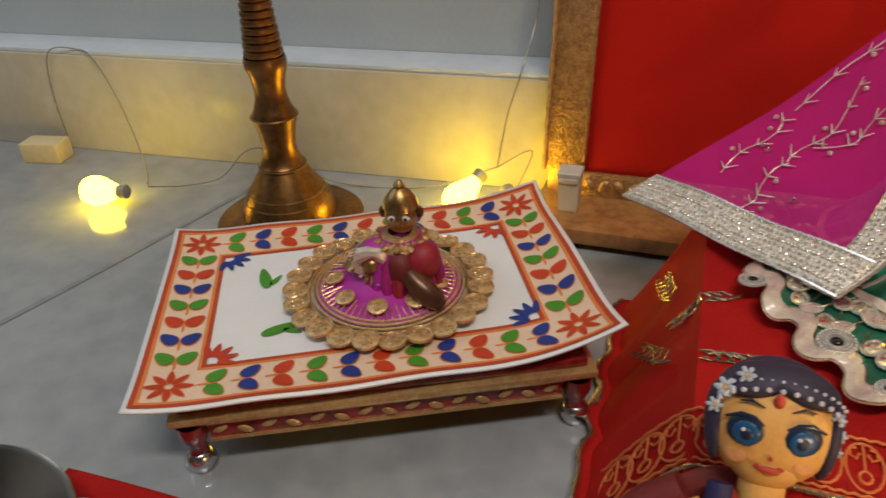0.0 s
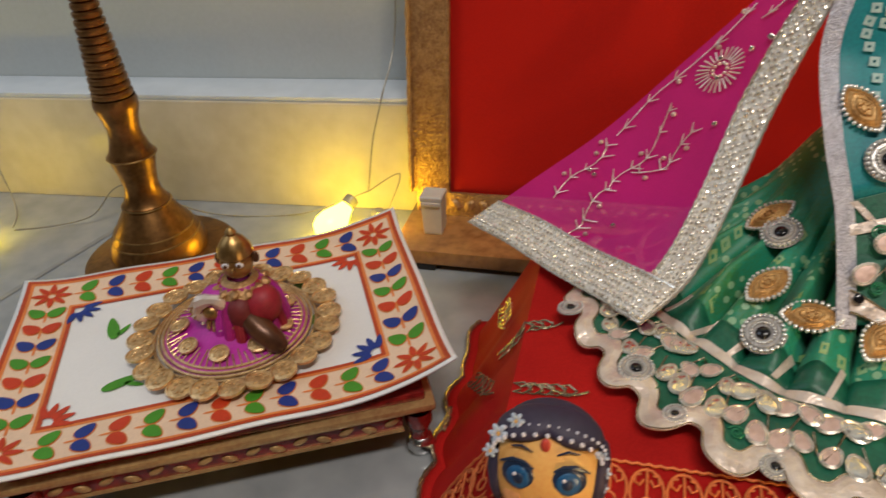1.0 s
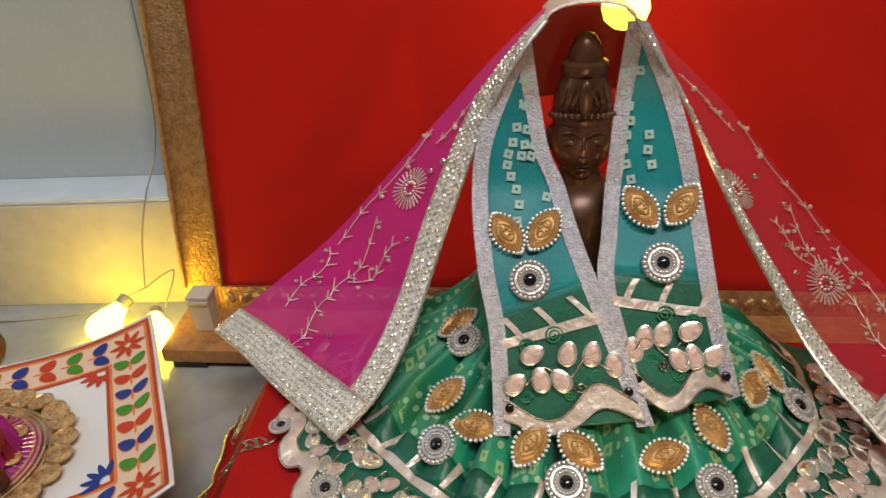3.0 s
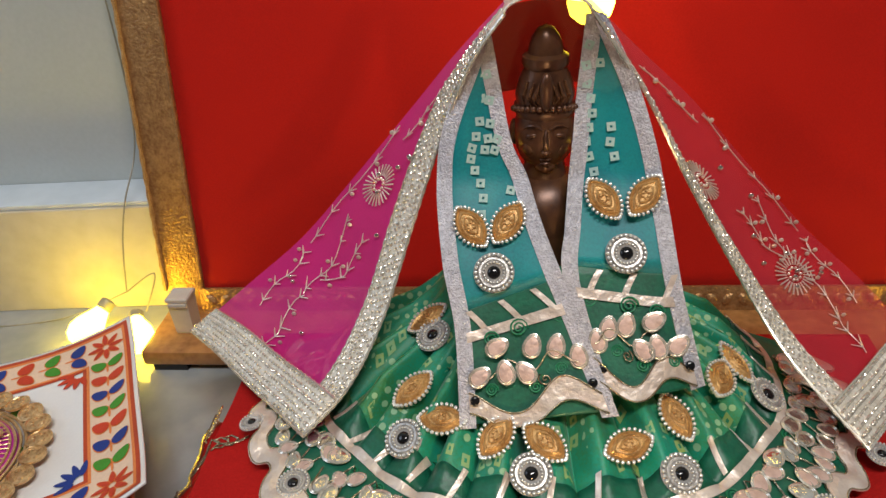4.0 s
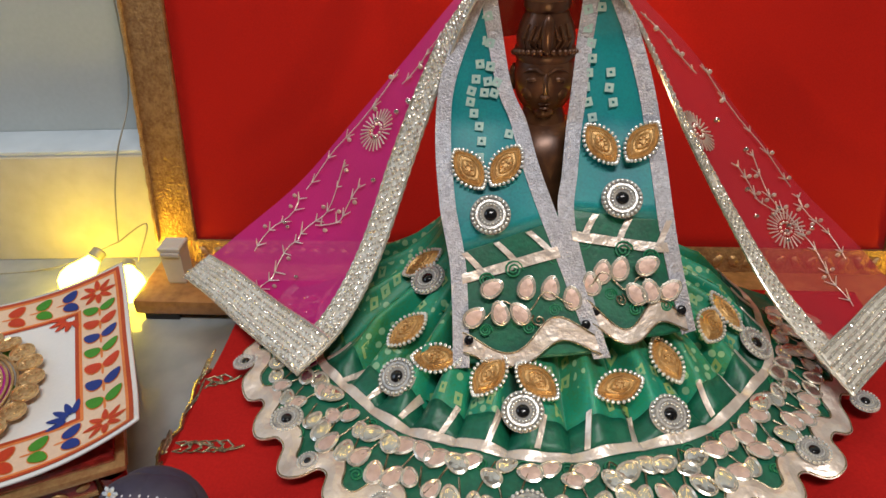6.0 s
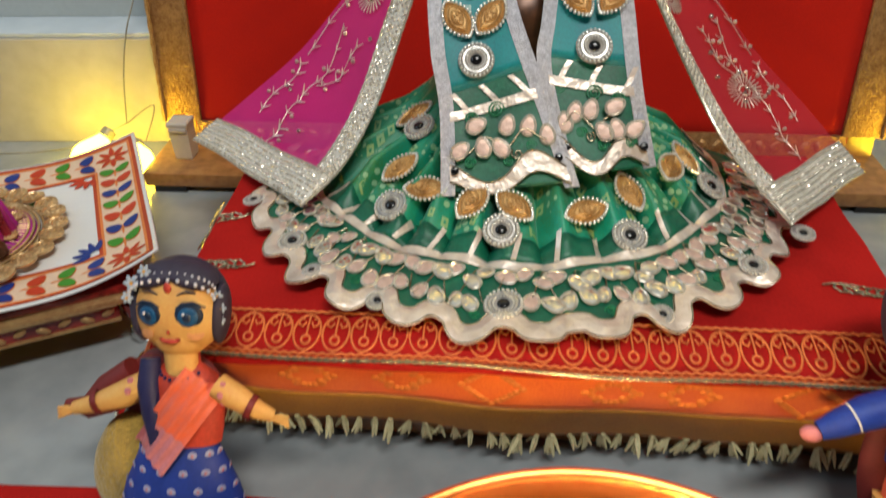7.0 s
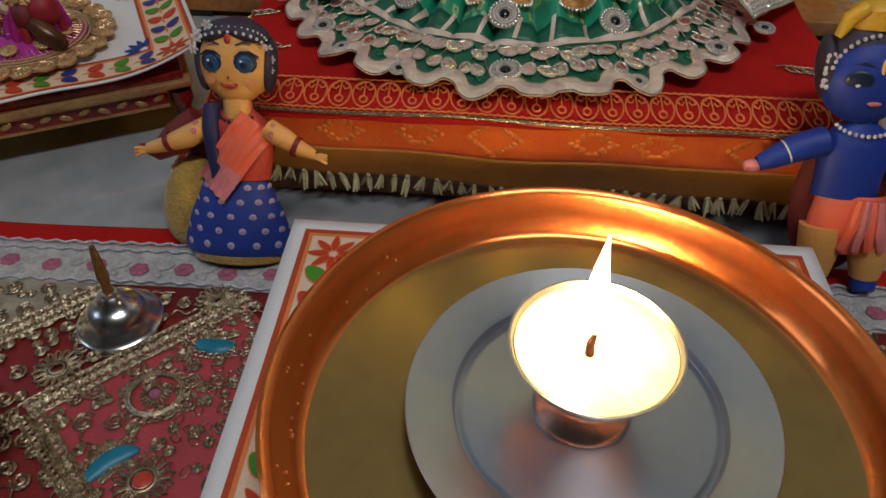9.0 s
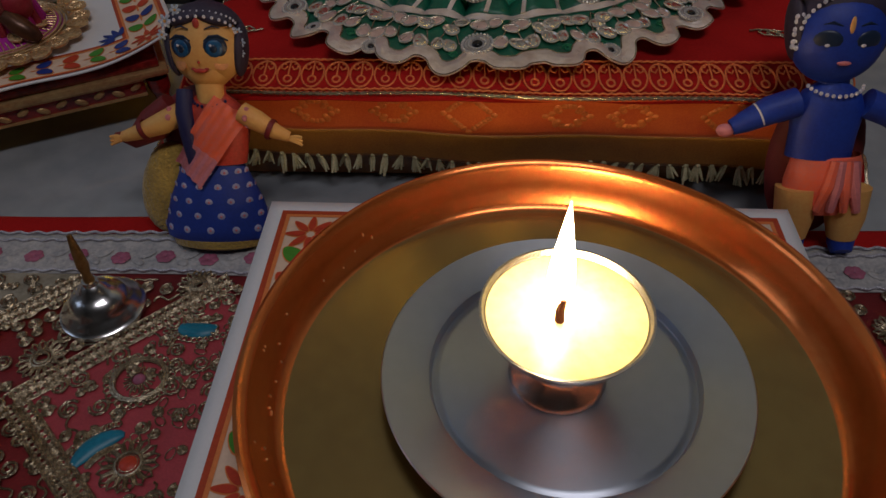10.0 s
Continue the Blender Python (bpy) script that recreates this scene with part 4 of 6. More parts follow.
        for k in range(1, 11, 2):
            for sd in (-1, 1):
                tube(bm, [veil_point(pts[k].x, pts[k].y) + lift, veil_point(pts[k].x + sd * rng.uniform(0.03, 0.06), pts[k].y - rng.uniform(0.008, 0.02)) + lift], [0.00055, 0.0003], 4)
                if rng.random() < 0.3:
                    blob(bm, 0.0016, 0.0005, 0.0016, Matrix.Translation(veil_point(pts[k].x + sd * 0.05, pts[k].y) + lift), 8, 4)
    for cu, cv in ((0.22, 0.50), (0.55, 0.73)) if s > 0 else ((0.66, 0.475),):
        for k in range(26):
            a = 2 * math.pi * k / 26
            c = lambda r: veil_point(cu + 2.8 * r * math.cos(a), cv + 0.62 * r * math.sin(a)) + lift
            tube(bm, [c(0.030), c(0.066)], 0.0005, 4)
        for k in range(10):
            a = 2 * math.pi * k / 10
            blob(bm, 0.0011, 0.0006, 0.0011, Matrix.Translation(c(0.020)), 6, 4)
    tagged(part("thread_embroidery", bm, M_PINKFOIL, veil), kind="stuff")
    rng2 = random.Random(5 + s)
    bm = bmesh.new()
    for k in range(9):
        blob(bm, 0.0017, 0.0006, 0.0017, Matrix.Translation(veil_point(rng2.uniform(0.35, 0.85), rng2.uniform(0.35, 0.85)) + lift), 8, 4)
    tagged(part("sequin_work", bm, M_MIRROR, veil), kind="stuff")
# added sheet behind the head: the veil's inner shade is in its colour
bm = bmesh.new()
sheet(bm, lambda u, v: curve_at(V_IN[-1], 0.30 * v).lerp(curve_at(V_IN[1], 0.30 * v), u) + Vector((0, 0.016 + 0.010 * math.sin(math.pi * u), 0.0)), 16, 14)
part("back_fold", bm, M_NETSHADE, veil, "back net of the veil, its inner shade put into the dark colour")
# the part across the crown
bm = bmesh.new()
sheet(bm, lambda u, v: Vector((IX - 0.0215 * math.cos(math.pi * u), 0.470 + 0.036 * v, 0.3085 + 0.0085 * math.sin(math.pi * u) - 0.003 * v)), 20, 8)
solid(part("crown_fold", bm, M_SILVERLACE, veil), 0.0012)


# ---- printed paper mats ----
MW, MD = 0.297, 0.210


def petal(bm, cx, cy, length, width, ang, index, z, bend):
    pts = []
    for k in range(14):
        a = 2 * math.pi * k / 14
        x, y = length / 2 * math.cos(a), width / 2 * math.sin(a) * (1.15 - 0.35 * math.cos(a))
        c, s = math.cos(radians(ang)), math.sin(radians(ang))
        px, py = cx + x * c - y * s, cy + x * s + y * c
        pts.append((px, py, z + bend(px, py)))
    flat(bm, pts, index)


def strip_rect(bm, hw, hd, w, z, bend, index=0):
    """A rectangular printed line, hw x hd half sizes, w wide."""
    for x0, y0, x1, y1, nx, ny in ((-hw, -hd, hw, -hd, 0, 1), (hw, -hd, hw, hd, -1, 0), (hw, hd, -hw, hd, 0, -1), (-hw, hd, -hw, -hd, 1, 0)):
        n = 24
        for k in range(n):
            q = []
            for t, o in ((k / n, 0), ((k + 1) / n, 0), ((k + 1) / n, w), (k / n, w)):
                x, y = x0 + (x1 - x0) * t + nx * o, y0 + (y1 - y0) * t + ny * o
                q.append((x, y, z + bend(x, y)))
            flat(bm, q, index)


def printed_mat(m, bend, label, margin):
    mat_ = thing("printed_mat", label, "mat", m, group="printed paper mats")
    bm = bmesh.new()
    sheet(bm, lambda u, v: Vector((MW * (u - 0.5), MD * (v - 0.5), 0.0008 + bend(MW * (u - 0.5), MD * (v - 0.5)))), 44, 32)
    solid(part("paper", bm, M_PAPER, mat_), 0.0014)
    hw, hd = MW / 2 - margin, MD / 2 - margin
    bm = bmesh.new()
    for k in range(4):
        strip_rect(bm, hw - 0.009 * k - 0.0005, hd - 0.009 * k - 0.0005, 0.0092, 0.0018, bend)
    part("border_tint", bm, M_CREAM, mat_, "pale peach printed border", smooth=True)
    bm = bmesh.new()
    strip_rect(bm, hw, hd, 0.0030, 0.0022, bend)
    part("outer_line", bm, M_BROWNLINE, mat_)
    bm = bmesh.new()
    strip_rect(bm, hw - 0.036, hd - 0.036, 0.0028, 0.0022, bend)
    part("inner_line", bm, M_BROWNLINE, mat_)
    bm = bmesh.new()
    strip_rect(bm, hw - 0.0026, hd - 0.0026, 0.0026, 0.0021, bend)
    part("orange_line", bm, M_PORANGE, mat_)
    bm = bmesh.new()
    strip_rect(bm, hw - 0.0338, hd - 0.0338, 0.0026, 0.0021, bend)
    part("orange_line", bm, M_PORANGE, mat_)
    bms = {"red_petal_print": (bmesh.new(), M_PRED), "green_petal_print": (bmesh.new(), M_PGREEN), "blue_petal_print": (bmesh.new(), M_PBLUE)}
    order = ("green_petal_print", "blue_petal_print", "red_petal_print")
    c = 0.0195
    gold = bmesh.new()
    for along, n, span, side in (("x", 11, MW - 0.094, -1), ("x", 11, MW - 0.094, 1), ("y", 7, MD - 0.094, -1), ("y", 7, MD - 0.094, 1)):
        for k in range(n):
            t = (k / (n - 1) - 0.5) * span
            b = bms[order[k % 3]][0]
            x, y = (t, side * (hd - c)) if along == "x" else (side * (hw - c), t)
            run = 0 if along == "x" else 90
            for sd in (-1, 1):
                a = run + sd * 46
                petal(b, x - 0.004 * math.cos(radians(run)) + 0.0098 * math.cos(radians(a)), y - 0.004 * math.sin(radians(run)) + 0.0098 * math.sin(radians(a)), 0.0142, 0.0084, a, 0, 0.0026, bend)
                petal(gold, x - 0.004 * math.cos(radians(run)) + 0.0098 * math.cos(radians(a)), y - 0.004 * math.sin(radians(run)) + 0.0098 * math.sin(radians(a)), 0.0154, 0.0096, a, 0, 0.0021 + 0.0001 * (sd > 0), bend)
            petal(gold, x - 0.003 * math.cos(radians(run)), y - 0.003 * math.sin(radians(run)), 0.012, 0.0016, run, 0, 0.0021, bend)
    for sx in (-1, 1):
        for sy in (-1, 1):
            x, y = sx * (hw - c), sy * (hd - c)
            for k in range(8):
                a = 45 * k
                petal(bms["red_petal_print"][0], x + 0.0085 * math.cos(radians(a)), y + 0.0085 * math.sin(radians(a)), 0.0115, 0.0034, a, 0, 0.0026, bend)
                petal(gold, x + 0.0085 * math.cos(radians(a)), y + 0.0085 * math.sin(radians(a)), 0.0128, 0.0046, a, 0, 0.0021 + 0.0001 * (k % 2), bend)
            # quarter flower inside the corner
            x, y = sx * (hw - 0.041), sy * (hd - 0.041)
            tone = "blue_petal_print" if sx * sy < 0 else "red_petal_print"
            base_a = math.degrees(math.atan2(-sy, -sx))
            for k in (-60, -30, 0, 30, 60):
                a = base_a + k
                petal(bms[tone][0], x + 0.011 * math.cos(radians(a)), y + 0.011 * math.sin(radians(a)), 0.0135, 0.0042, a, 0, 0.0026, bend)
    for x, y, a in ((-0.075, 0.028, 100), (-0.062, -0.035, 20), (0.060, -0.004, -50), (0.055, 0.035, -150)):
        petal(bms["green_petal_print"][0], x, y, 0.027, 0.0075, a, 0, 0.0024, bend)
        petal(bms["green_petal_print"][0], x + 0.008, y - 0.004, 0.014, 0.0036, a - 45, 0, 0.0024, bend)
    for name, (b, mm) in bms.items():
        tagged(part(name, b, mm, mat_), kind="stuff")
    tagged(part("gold_stem_print", gold, M_PORANGE, mat_), kind="stuff")
    return mat_


def chowki(m, label):
    """Small lacquered stool: moulded top, painted apron, turned legs on ball feet."""
    st = thing("small_stool", label, "stool", m, group="small lacquered stools")
    W, D = 0.240, 0.172
    bm = bmesh.new()
    box(bm, W - 0.010, D - 0.010, 0.007, pose(0, 0, 0.0505), bevel=0.0025)
    top = part("top", bm, M_MAROON, st, "maroon lacquered top")
    bm = bmesh.new()
    box(bm, W, D, 0.0056, pose(0, 0, 0.0445), bevel=0.0024)
    part("moulding", bm, M_GILT, top, "worn gilt moulding")
    for sx, sy, L, rz in ((0, -1, W - 0.04, 0), (0, 1, W - 0.04, 180), (-1, 0, D - 0.04, -90), (1, 0, D - 0.04, 90)):
        bm = bmesh.new()
        am = pose(sx * (W / 2 - 0.0075), sy * (D / 2 - 0.0075), 0.0338, 0, 0, rz)
        box(bm, L, 0.007, 0.0150, am, bevel=0.001)
        ap = part("apron", bm, M_MAROON, st)
        bm = bmesh.new()
        n = int(L / 0.013)
        for k in range(n):
            x = (k + 0.5) / n * L - L / 2
            blob(bm, 0.0048, 0.0012, 0.0026, am @ pose(x, -0.0040, 0.0012 * (-1) ** k, 0, 28 if k % 2 else -28), 8, 5)
        box(bm, L, 0.0016, 0.0020, am @ pose(0, -0.0040, 0.0066))
        box(bm, L, 0.0016, 0.0020, am @ pose(0, -0.0040, -0.0066))
        part("gilt_scroll", bm, M_GILT, ap)
    for sx in (-1, 1):
        for sy in (-1, 1):
            bm = bmesh.new()
            lm = pose(sx * (W / 2 - 0.010), sy * (D / 2 - 0.009), 0)
            lathe(bm, [(0.0085, 0.038), (0.0085, 0.028), (0.0068, 0.024), (0.0052, 0.019), (0.0060, 0.0150), (0, 0.0148)], 16, lm)
            leg = part("leg", bm, M_MAROON, st)
            bm = bmesh.new()
            lathe(bm, [(0, 0.0), (0.0070, 0.0012), (0.0092, 0.0075), (0.0070, 0.0135), (0.0045, 0.0155), (0, 0.0155)], 16, lm)
            part("ball_foot", bm, M_CHROME, leg, "silvered ball foot")
    return st


chowki(pose(-0.162, 0.3955, 0, 0, 0, 26.5) @ Matrix.Diagonal((1, 1, 0.93, 1)), "maroon lacquered small stool with gilt scrolls on ball feet")
chowki(pose(0.250, 0.108, 0) @ Matrix.Diagonal((1, 1, 0.845, 1)), "maroon lacquered small stool beneath a brass plate")


def curl(x, y):
    r, l = max(0.0, (x - 0.055) / 0.0935), max(0.0, (-x - 0.09) / 0.0585)
    f = max(0.0, (abs(y) - 0.055) / 0.05)
    return (0.015 if y < 0 else 0.015 - 0.006 * min(1, y / 0.09)) * r ** 3 + 0.005 * l ** 2 + 0.0035 * f ** 2 * (1 + r) + 0.0008 * math.sin(60 * x) * max(0, (abs(y) - 0.07) / 0.035)


printed_mat(pose(-0.1700, 0.4015, 0.0505, 0, 0, 28) @ Matrix.Diagonal((0.920, 0.915, 1, 1)), curl, "white paper mat with bright petal border, edges curling up", 0.0032)
printed_mat(pose(0.2475, 0.113, 0.0458) @ Matrix.Diagonal((1.01, 1.0, 1, 1)), lambda x, y: 0.0004 * math.sin(20 * x), "flat white paper mat with bright petal border beneath a plate", 0.0085)

# ---- seated brass figure on its round skirt ----
GX, GY, GZ = -0.1575, 0.4035, 0.0542
doily = thing("round_robe", "magenta round robe edged with gold coin lace", "robe", pose(GX, GY, GZ, 0, 0, 25))
bm = bmesh.new()
lathe(bm, [(0.047, 0.0015), (0.044, 0.0040), (0.030, 0.0075), (0.016, 0.013), (0.010, 0.022)], 48)
part("robe", bm, material("magenta_silk", (0.50, 0.02, 0.36), 0.5, contrast=0.3, grain=600, blotch=60, bump=0.2), doily)
bm = bmesh.new()
for r in (0.0425, 0.0455, 0.0485, 0.0515):
    tube(bm, [(r * math.cos(a), r * math.sin(a), 0.0045 - (r - 0.0425) * 0.25) for a in [2 * math.pi * k / 96 for k in range(96)]], 0.0011, 5, closed=True)
for k in range(60):
    a = 2 * math.pi * k / 60
    tube(bm, [((0.030 + 0.004 * (k % 2)) * math.cos(a), (0.030 + 0.004 * (k % 2)) * math.sin(a), 0.0078), (0.043 * math.cos(a + 0.03), 0.043 * math.sin(a + 0.03), 0.0052)], 0.0005, 4)
part("gold_braid", bm, M_COIN, doily)
bm = bmesh.new()
lathe(bm, [(0, 0.0012), (0.0072, 0.0010), (0.0084, 0.0004), (0.0084, -0.0004), (0, -0.0004)], 16)
for k in range(7):
    a = 2 * math.pi * k / 7
    blob(bm, 0.0016, 0.0016, 0.0009, pose(0.004 * math.cos(a), 0.004 * math.sin(a), 0.0012), 6, 4)
tube(bm, [(0.0078 * math.cos(a), 0.0078 * math.sin(a), 0.0010) for a in [2 * math.pi * k / 18 for k in range(18)]], 0.0008, 5, closed=True)
coin = mesh_of("coin", bm, M_COIN)
rng = random.Random(3)
for k in range(24):
    a = 2 * math.pi * k / 24
    sharing("coin", coin, doily, pose(0.0600 * math.cos(a), 0.0600 * math.sin(a), 0.0032 + 0.001 * (k % 2), rng.uniform(-8, 8), rng.uniform(-6, 6), math.degrees(a)))
for k in range(9):
    a = 2 * math.pi * k / 9 + 0.3
    sharing("coin", coin, doily, pose(0.034 * math.cos(a), 0.034 * math.sin(a), 0.0090, 0, 14, math.degrees(a)) @ Matrix.Scale(0.75, 4))
bm = bmesh.new()
G = pose(GX + 0.010, GY + 0.002, GZ, 0, 0, 14)
blob(bm, 0.0200, 0.0180, 0.0190, G @ pose(0, 0, 0.020), 24, 14, 1)
for k in range(20):
    a = radians(18 * k)
    tube(bm, [G @ Vector((0.010 * math.cos(a), 0.010 * math.sin(a), 0.040)), G @ Vector((0.0195 * math.cos(a), 0.0175 * math.sin(a), 0.026)), G @ Vector((0.0235 * math.cos(a), 0.021 * math.sin(a), 0.008))], [0.0030, 0.0042, 0.0040], 8, (1, 8, 1, 2)[k % 4])
blob(bm, 0.0120, 0.0120, 0.0150, G @ pose(0.0130, -0.0085, 0.0255, 12, 24, 0), 18, 12, 2)
blob(bm, 0.0100, 0.0110, 0.0120, G @ pose(0.0015, -0.0125, 0.0250, 0, 0, 0), 18, 12, 7)
blob(bm, 0.0115, 0.0105, 0.0130, G @ pose(-0.0135, -0.0065, 0.0275, 0, -22, 0), 18, 12, 8)
lathe(bm, [(0.0170, 0.0350), (0.0150, 0.0385), (0.0110, 0.0420), (0.0075, 0.0430)], 20, G, 3)
for k in range(12):
    a = 2 * math.pi * k / 12
    blob(bm, 0.0042, 0.0030, 0.0022, G @ pose(0.0150 * math.cos(a), 0.0145 * math.sin(a), 0.0375 + 0.001 * (k % 2), 14, 10, math.degrees(a)), 8, 5, 3)
GH = G @ pose(0.002, -0.002, 0.0110) @ Matrix.Scale(0.82, 4)
blob(bm, 0.0122, 0.0124, 0.0140, GH @ pose(0, -0.001, 0.0545), 24, 16, 0)
lathe(bm, [(0.0124, 0.0600), (0.0134, 0.0615), (0.0120, 0.0670), (0.0078, 0.0735), (0.0036, 0.0765), (0.0042, 0.0785), (0.0024, 0.0815), (0, 0.0835)], 22, GH, 0)
blob(bm, 0.0016, 0.0030, 0.0026, GH @ pose(0.0004, -0.0136, 0.0535), 8, 6, 0)
for s in (-1, 1):
    blob(bm, 0.0032, 0.0024, 0.0050, GH @ pose(s * 0.0136, 0.001, 0.0560), 10, 6, 4)
    blob(bm, 0.0034, 0.0012, 0.0024, GH @ pose(s * 0.0050, -0.0120, 0.0570), 12, 6, 5)
    blob(bm, 0.0015, 0.0010, 0.0015, GH @ pose(s * 0.0050, -0.0132, 0.0570), 8, 6, 4)
tube(bm, [G @ Vector(p) for p in ((0.006, -0.016, 0.022), (0.015, -0.0235, 0.016), (0.023, -0.027, 0.010), (0.027, -0.028, 0.006))], [0.0070, 0.0080, 0.0070, 0.0040], 12, 4)
tube(bm, [G @ (Vector((-0.0165, -0.0120, 0.0265)) + Vector((0.0092 * math.cos(q), -0.0042 * math.sin(q) * 0.6, 0.0092 * math.sin(q)))) for q in [2 * math.pi * k / 14 for k in range(14)]], [0.0034 + 0.0008 * (k % 3) for k in range(14)], 8, 6, closed=True)
blob(bm, 0.0064, 0.0064, 0.0058, G @ pose(-0.0165, -0.0130, 0.0262), 14, 8, 0)
for k in range(16):
    a = 2 * math.pi * k / 16
    blob(bm, 0.0040, 0.0016, 0.0024, G @ pose(0.0225 * math.cos(a), 0.0200 * math.sin(a), 0.0080 + 0.002 * math.sin(3 * a), 0, 20, math.degrees(a)), 8, 4, 3)
for k in range(16):
    a0 = radians(150 + 7 * k)
    tube(bm, [G @ Vector(((0.012 + 0.0045 * q) * math.cos(a0 + 0.05 * q), (0.012 + 0.0045 * q) * math.sin(a0 + 0.05 * q) * 0.8 + 0.010, 0.034 - 0.0030 * q + 0.0022 * math.sin(2.1 * q + k))) for q in range(7)], [0.0011 + 0.0006 * (q % 2) for q in range(7)], 5, 3 if k % 3 else 6)
tagged(part("seated_figurine", bm, [M_OLDBRASS, material("magenta_robe", (0.42, 0.012, 0.20), 0.55, contrast=0.3, grain=600, blotch=80), material("crimson_shawl", (0.34, 0.015, 0.03), 0.55, contrast=0.3, grain=600, blotch=80), M_GOLDLACE, M_IDOL, M_DWHITE, M_PINKFOIL, material("dark_maroon_wrap", (0.16, 0.012, 0.014), 0.6, contrast=0.3, grain=600, blotch=80), material("violet_sleeve", (0.44, 0.016, 0.34), 0.55, contrast=0.3, grain=600, blotch=80)], None, "tiny seated brass figurine in a magenta and gold robe"), category="figurine")

# ---- tall brass lamp stand ----
lamp = thing("brass_lamp_stand", "tall turned antique brass lamp stand on a round foot", "lamp stand", pose(-0.320, 0.551, 0))
bm = bmesh.new()
lathe(bm, [(0, 0), (0.064, 0), (0.066, 0.0025), (0.062, 0.0055), (0.040, 0.0075), (0, 0.0078)], 56)
part("foot_disc", bm, M_BRONZE, lamp)
bm = bmesh.new()
lathe(bm, [(0.041, 0.007), (0.042, 0.012), (0.039, 0.022), (0.032, 0.034), (0.0245, 0.046), (0.0195, 0.054), (0.0200, 0.0565), (0.0180, 0.059), (0.0150, 0.066), (0.0142, 0.074), (0.0158, 0.086), (0.0188, 0.0985), (0.0192, 0.102), (0.0165, 0.106), (0.0135, 0.116), (0.0128, 0.124), (0.0145, 0.134), (0.0172, 0.142), (0.0176, 0.147), (0.0166, 0.151)], 48)
part("stem", bm, M_BRONZE, lamp)
bm = bmesh.new()
prof = []
for k in range(20):
    z = 0.151 + 0.0062 * k
    r = 0.0162 - 0.00050 * k
    prof += [(r - 0.0022, z), (r - 0.0003, z + 0.0012), (r, z + 0.0031), (r - 0.0003, z + 0.0048)]
lathe(bm, prof + [(0.008, 0.278), (0, 0.279)], 40)
part("ribbed_shaft", bm, M_BRONZE, lamp)
for r, z in ((0.0335, 0.0315), (0.0375, 0.0245), (0.0205, 0.0550), (0.0196, 0.1003)):
    bm = bmesh.new()
    tube(bm, [(r * math.cos(a), r * math.sin(a), z) for a in [2 * math.pi * k / 48 for k in range(48)]], 0.0009, 6, closed=True)
    part("ring", bm, M_OLDBRASS, lamp)

# ---- brass plate, steel plate, lit oil lamp ----
PX, PY, PZ = 0.2562, 0.0895, 0.0488
thali = thing("brass_plate", "large round copper-toned brass plate with raised rim", "plate", pose(PX, PY, PZ))
bm = bmesh.new()
lathe(bm, [(0, 0.0), (0.119, 0.0), (0.1222, 0.0006)], 96)
part("plate_floor", bm, M_THALI, thali)
bm = bmesh.new()
lathe(bm, [(0.1220, 0.0005), (0.1240, 0.0010), (0.1252, 0.0026), (0.1262, 0.0034), (0.1300, 0.0130), (0.1330, 0.0222), (0.1346, 0.0250), (0.1370, 0.0258), (0.1390, 0.0246), (0.1384, 0.0226), (0.1354, 0.0205), (0.1315, 0.0070), (0.1265, -0.0014), (0.120, -0.0016)], 128)
part("rim", bm, M_COPPER, thali, "copper-coloured raised rim")
bm = bmesh.new()
rng = random.Random(9)
for k in range(26):
    a, z = rng.uniform(2.2, 4.0), rng.uniform(0.005, 0.019)
    r = 0.1262 + 0.0038 * (z - 0.0034) / 0.0096 - 0.0004
    blob(bm, 0.0006, 0.0005, rng.uniform(0.0006, 0.0014), pose(r * math.cos(a), r * math.sin(a), z, 0, 0, math.degrees(a)), 6, 4)
tagged(part("spatter", bm, M_COIN, thali), kind="stuff")

steel = thing("steel_plate", "small brushed steel plate with a sunken centre", "plate", pose(0.2608, 0.0955, PZ + 0.0007) @ Matrix.Diagonal((0.965, 0.965, 1, 1)))
bm = bmesh.new()
lathe(bm, [(0, 0.0014), (0.0300, 0.0014), (0.0580, 0.0014), (0.0600, 0.0013), (0.0612, 0.0006), (0.0630, 0.0006), (0.0640, 0.0052), (0.0662, 0.0060), (0.0828, 0.0086), (0.0858, 0.0092), (0.0864, 0.0086), (0.0828, 0.0074), (0.066, 0.0046), (0.0622, 0.0), (0, 0.0)], 96)
part("dish", bm, M_STEEL, steel)
diya = thing("oil_lamp", "lit metal oil lamp cup on a footed base", "oil lamp", pose(0.2580, 0.0960, PZ + 0.0020))
bm = bmesh.new()
lathe(bm, [(0, 0.0), (0.0215, 0.0), (0.0225, 0.0020), (0.0210, 0.0046), (0.0150, 0.0090), (0.0128, 0.0180), (0.0150, 0.0230), (0.0240, 0.0295), (0.0330, 0.0385), (0.0362, 0.0452), (0.0366, 0.0464), (0.0356, 0.0464), (0.0322, 0.0402), (0.0240, 0.0325), (0.012, 0.0285), (0, 0.0275)], 64)
part("cup", bm, material("cup_metal", (0.62, 0.60, 0.57), 0.26, 1.0, contrast=0.2, grain=300, blotch=40, bump=0.03), diya)
bm = bmesh.new()
lathe(bm, [(0, 0.0440), (0.0338, 0.0440), (0.0338, 0.0428), (0, 0.0428)], 48)
part("ghee", bm, M_GHEE, diya, "melted yellow ghee")
bm = bmesh.new()
tube(bm, [(-0.003, -0.004, 0.0435), (-0.0032, -0.003, 0.049), (-0.002, -0.002, 0.0545)], [0.0022, 0.0019, 0.0012], 8)
part("wick", bm, M_WICK, diya)
bm = bmesh.new()
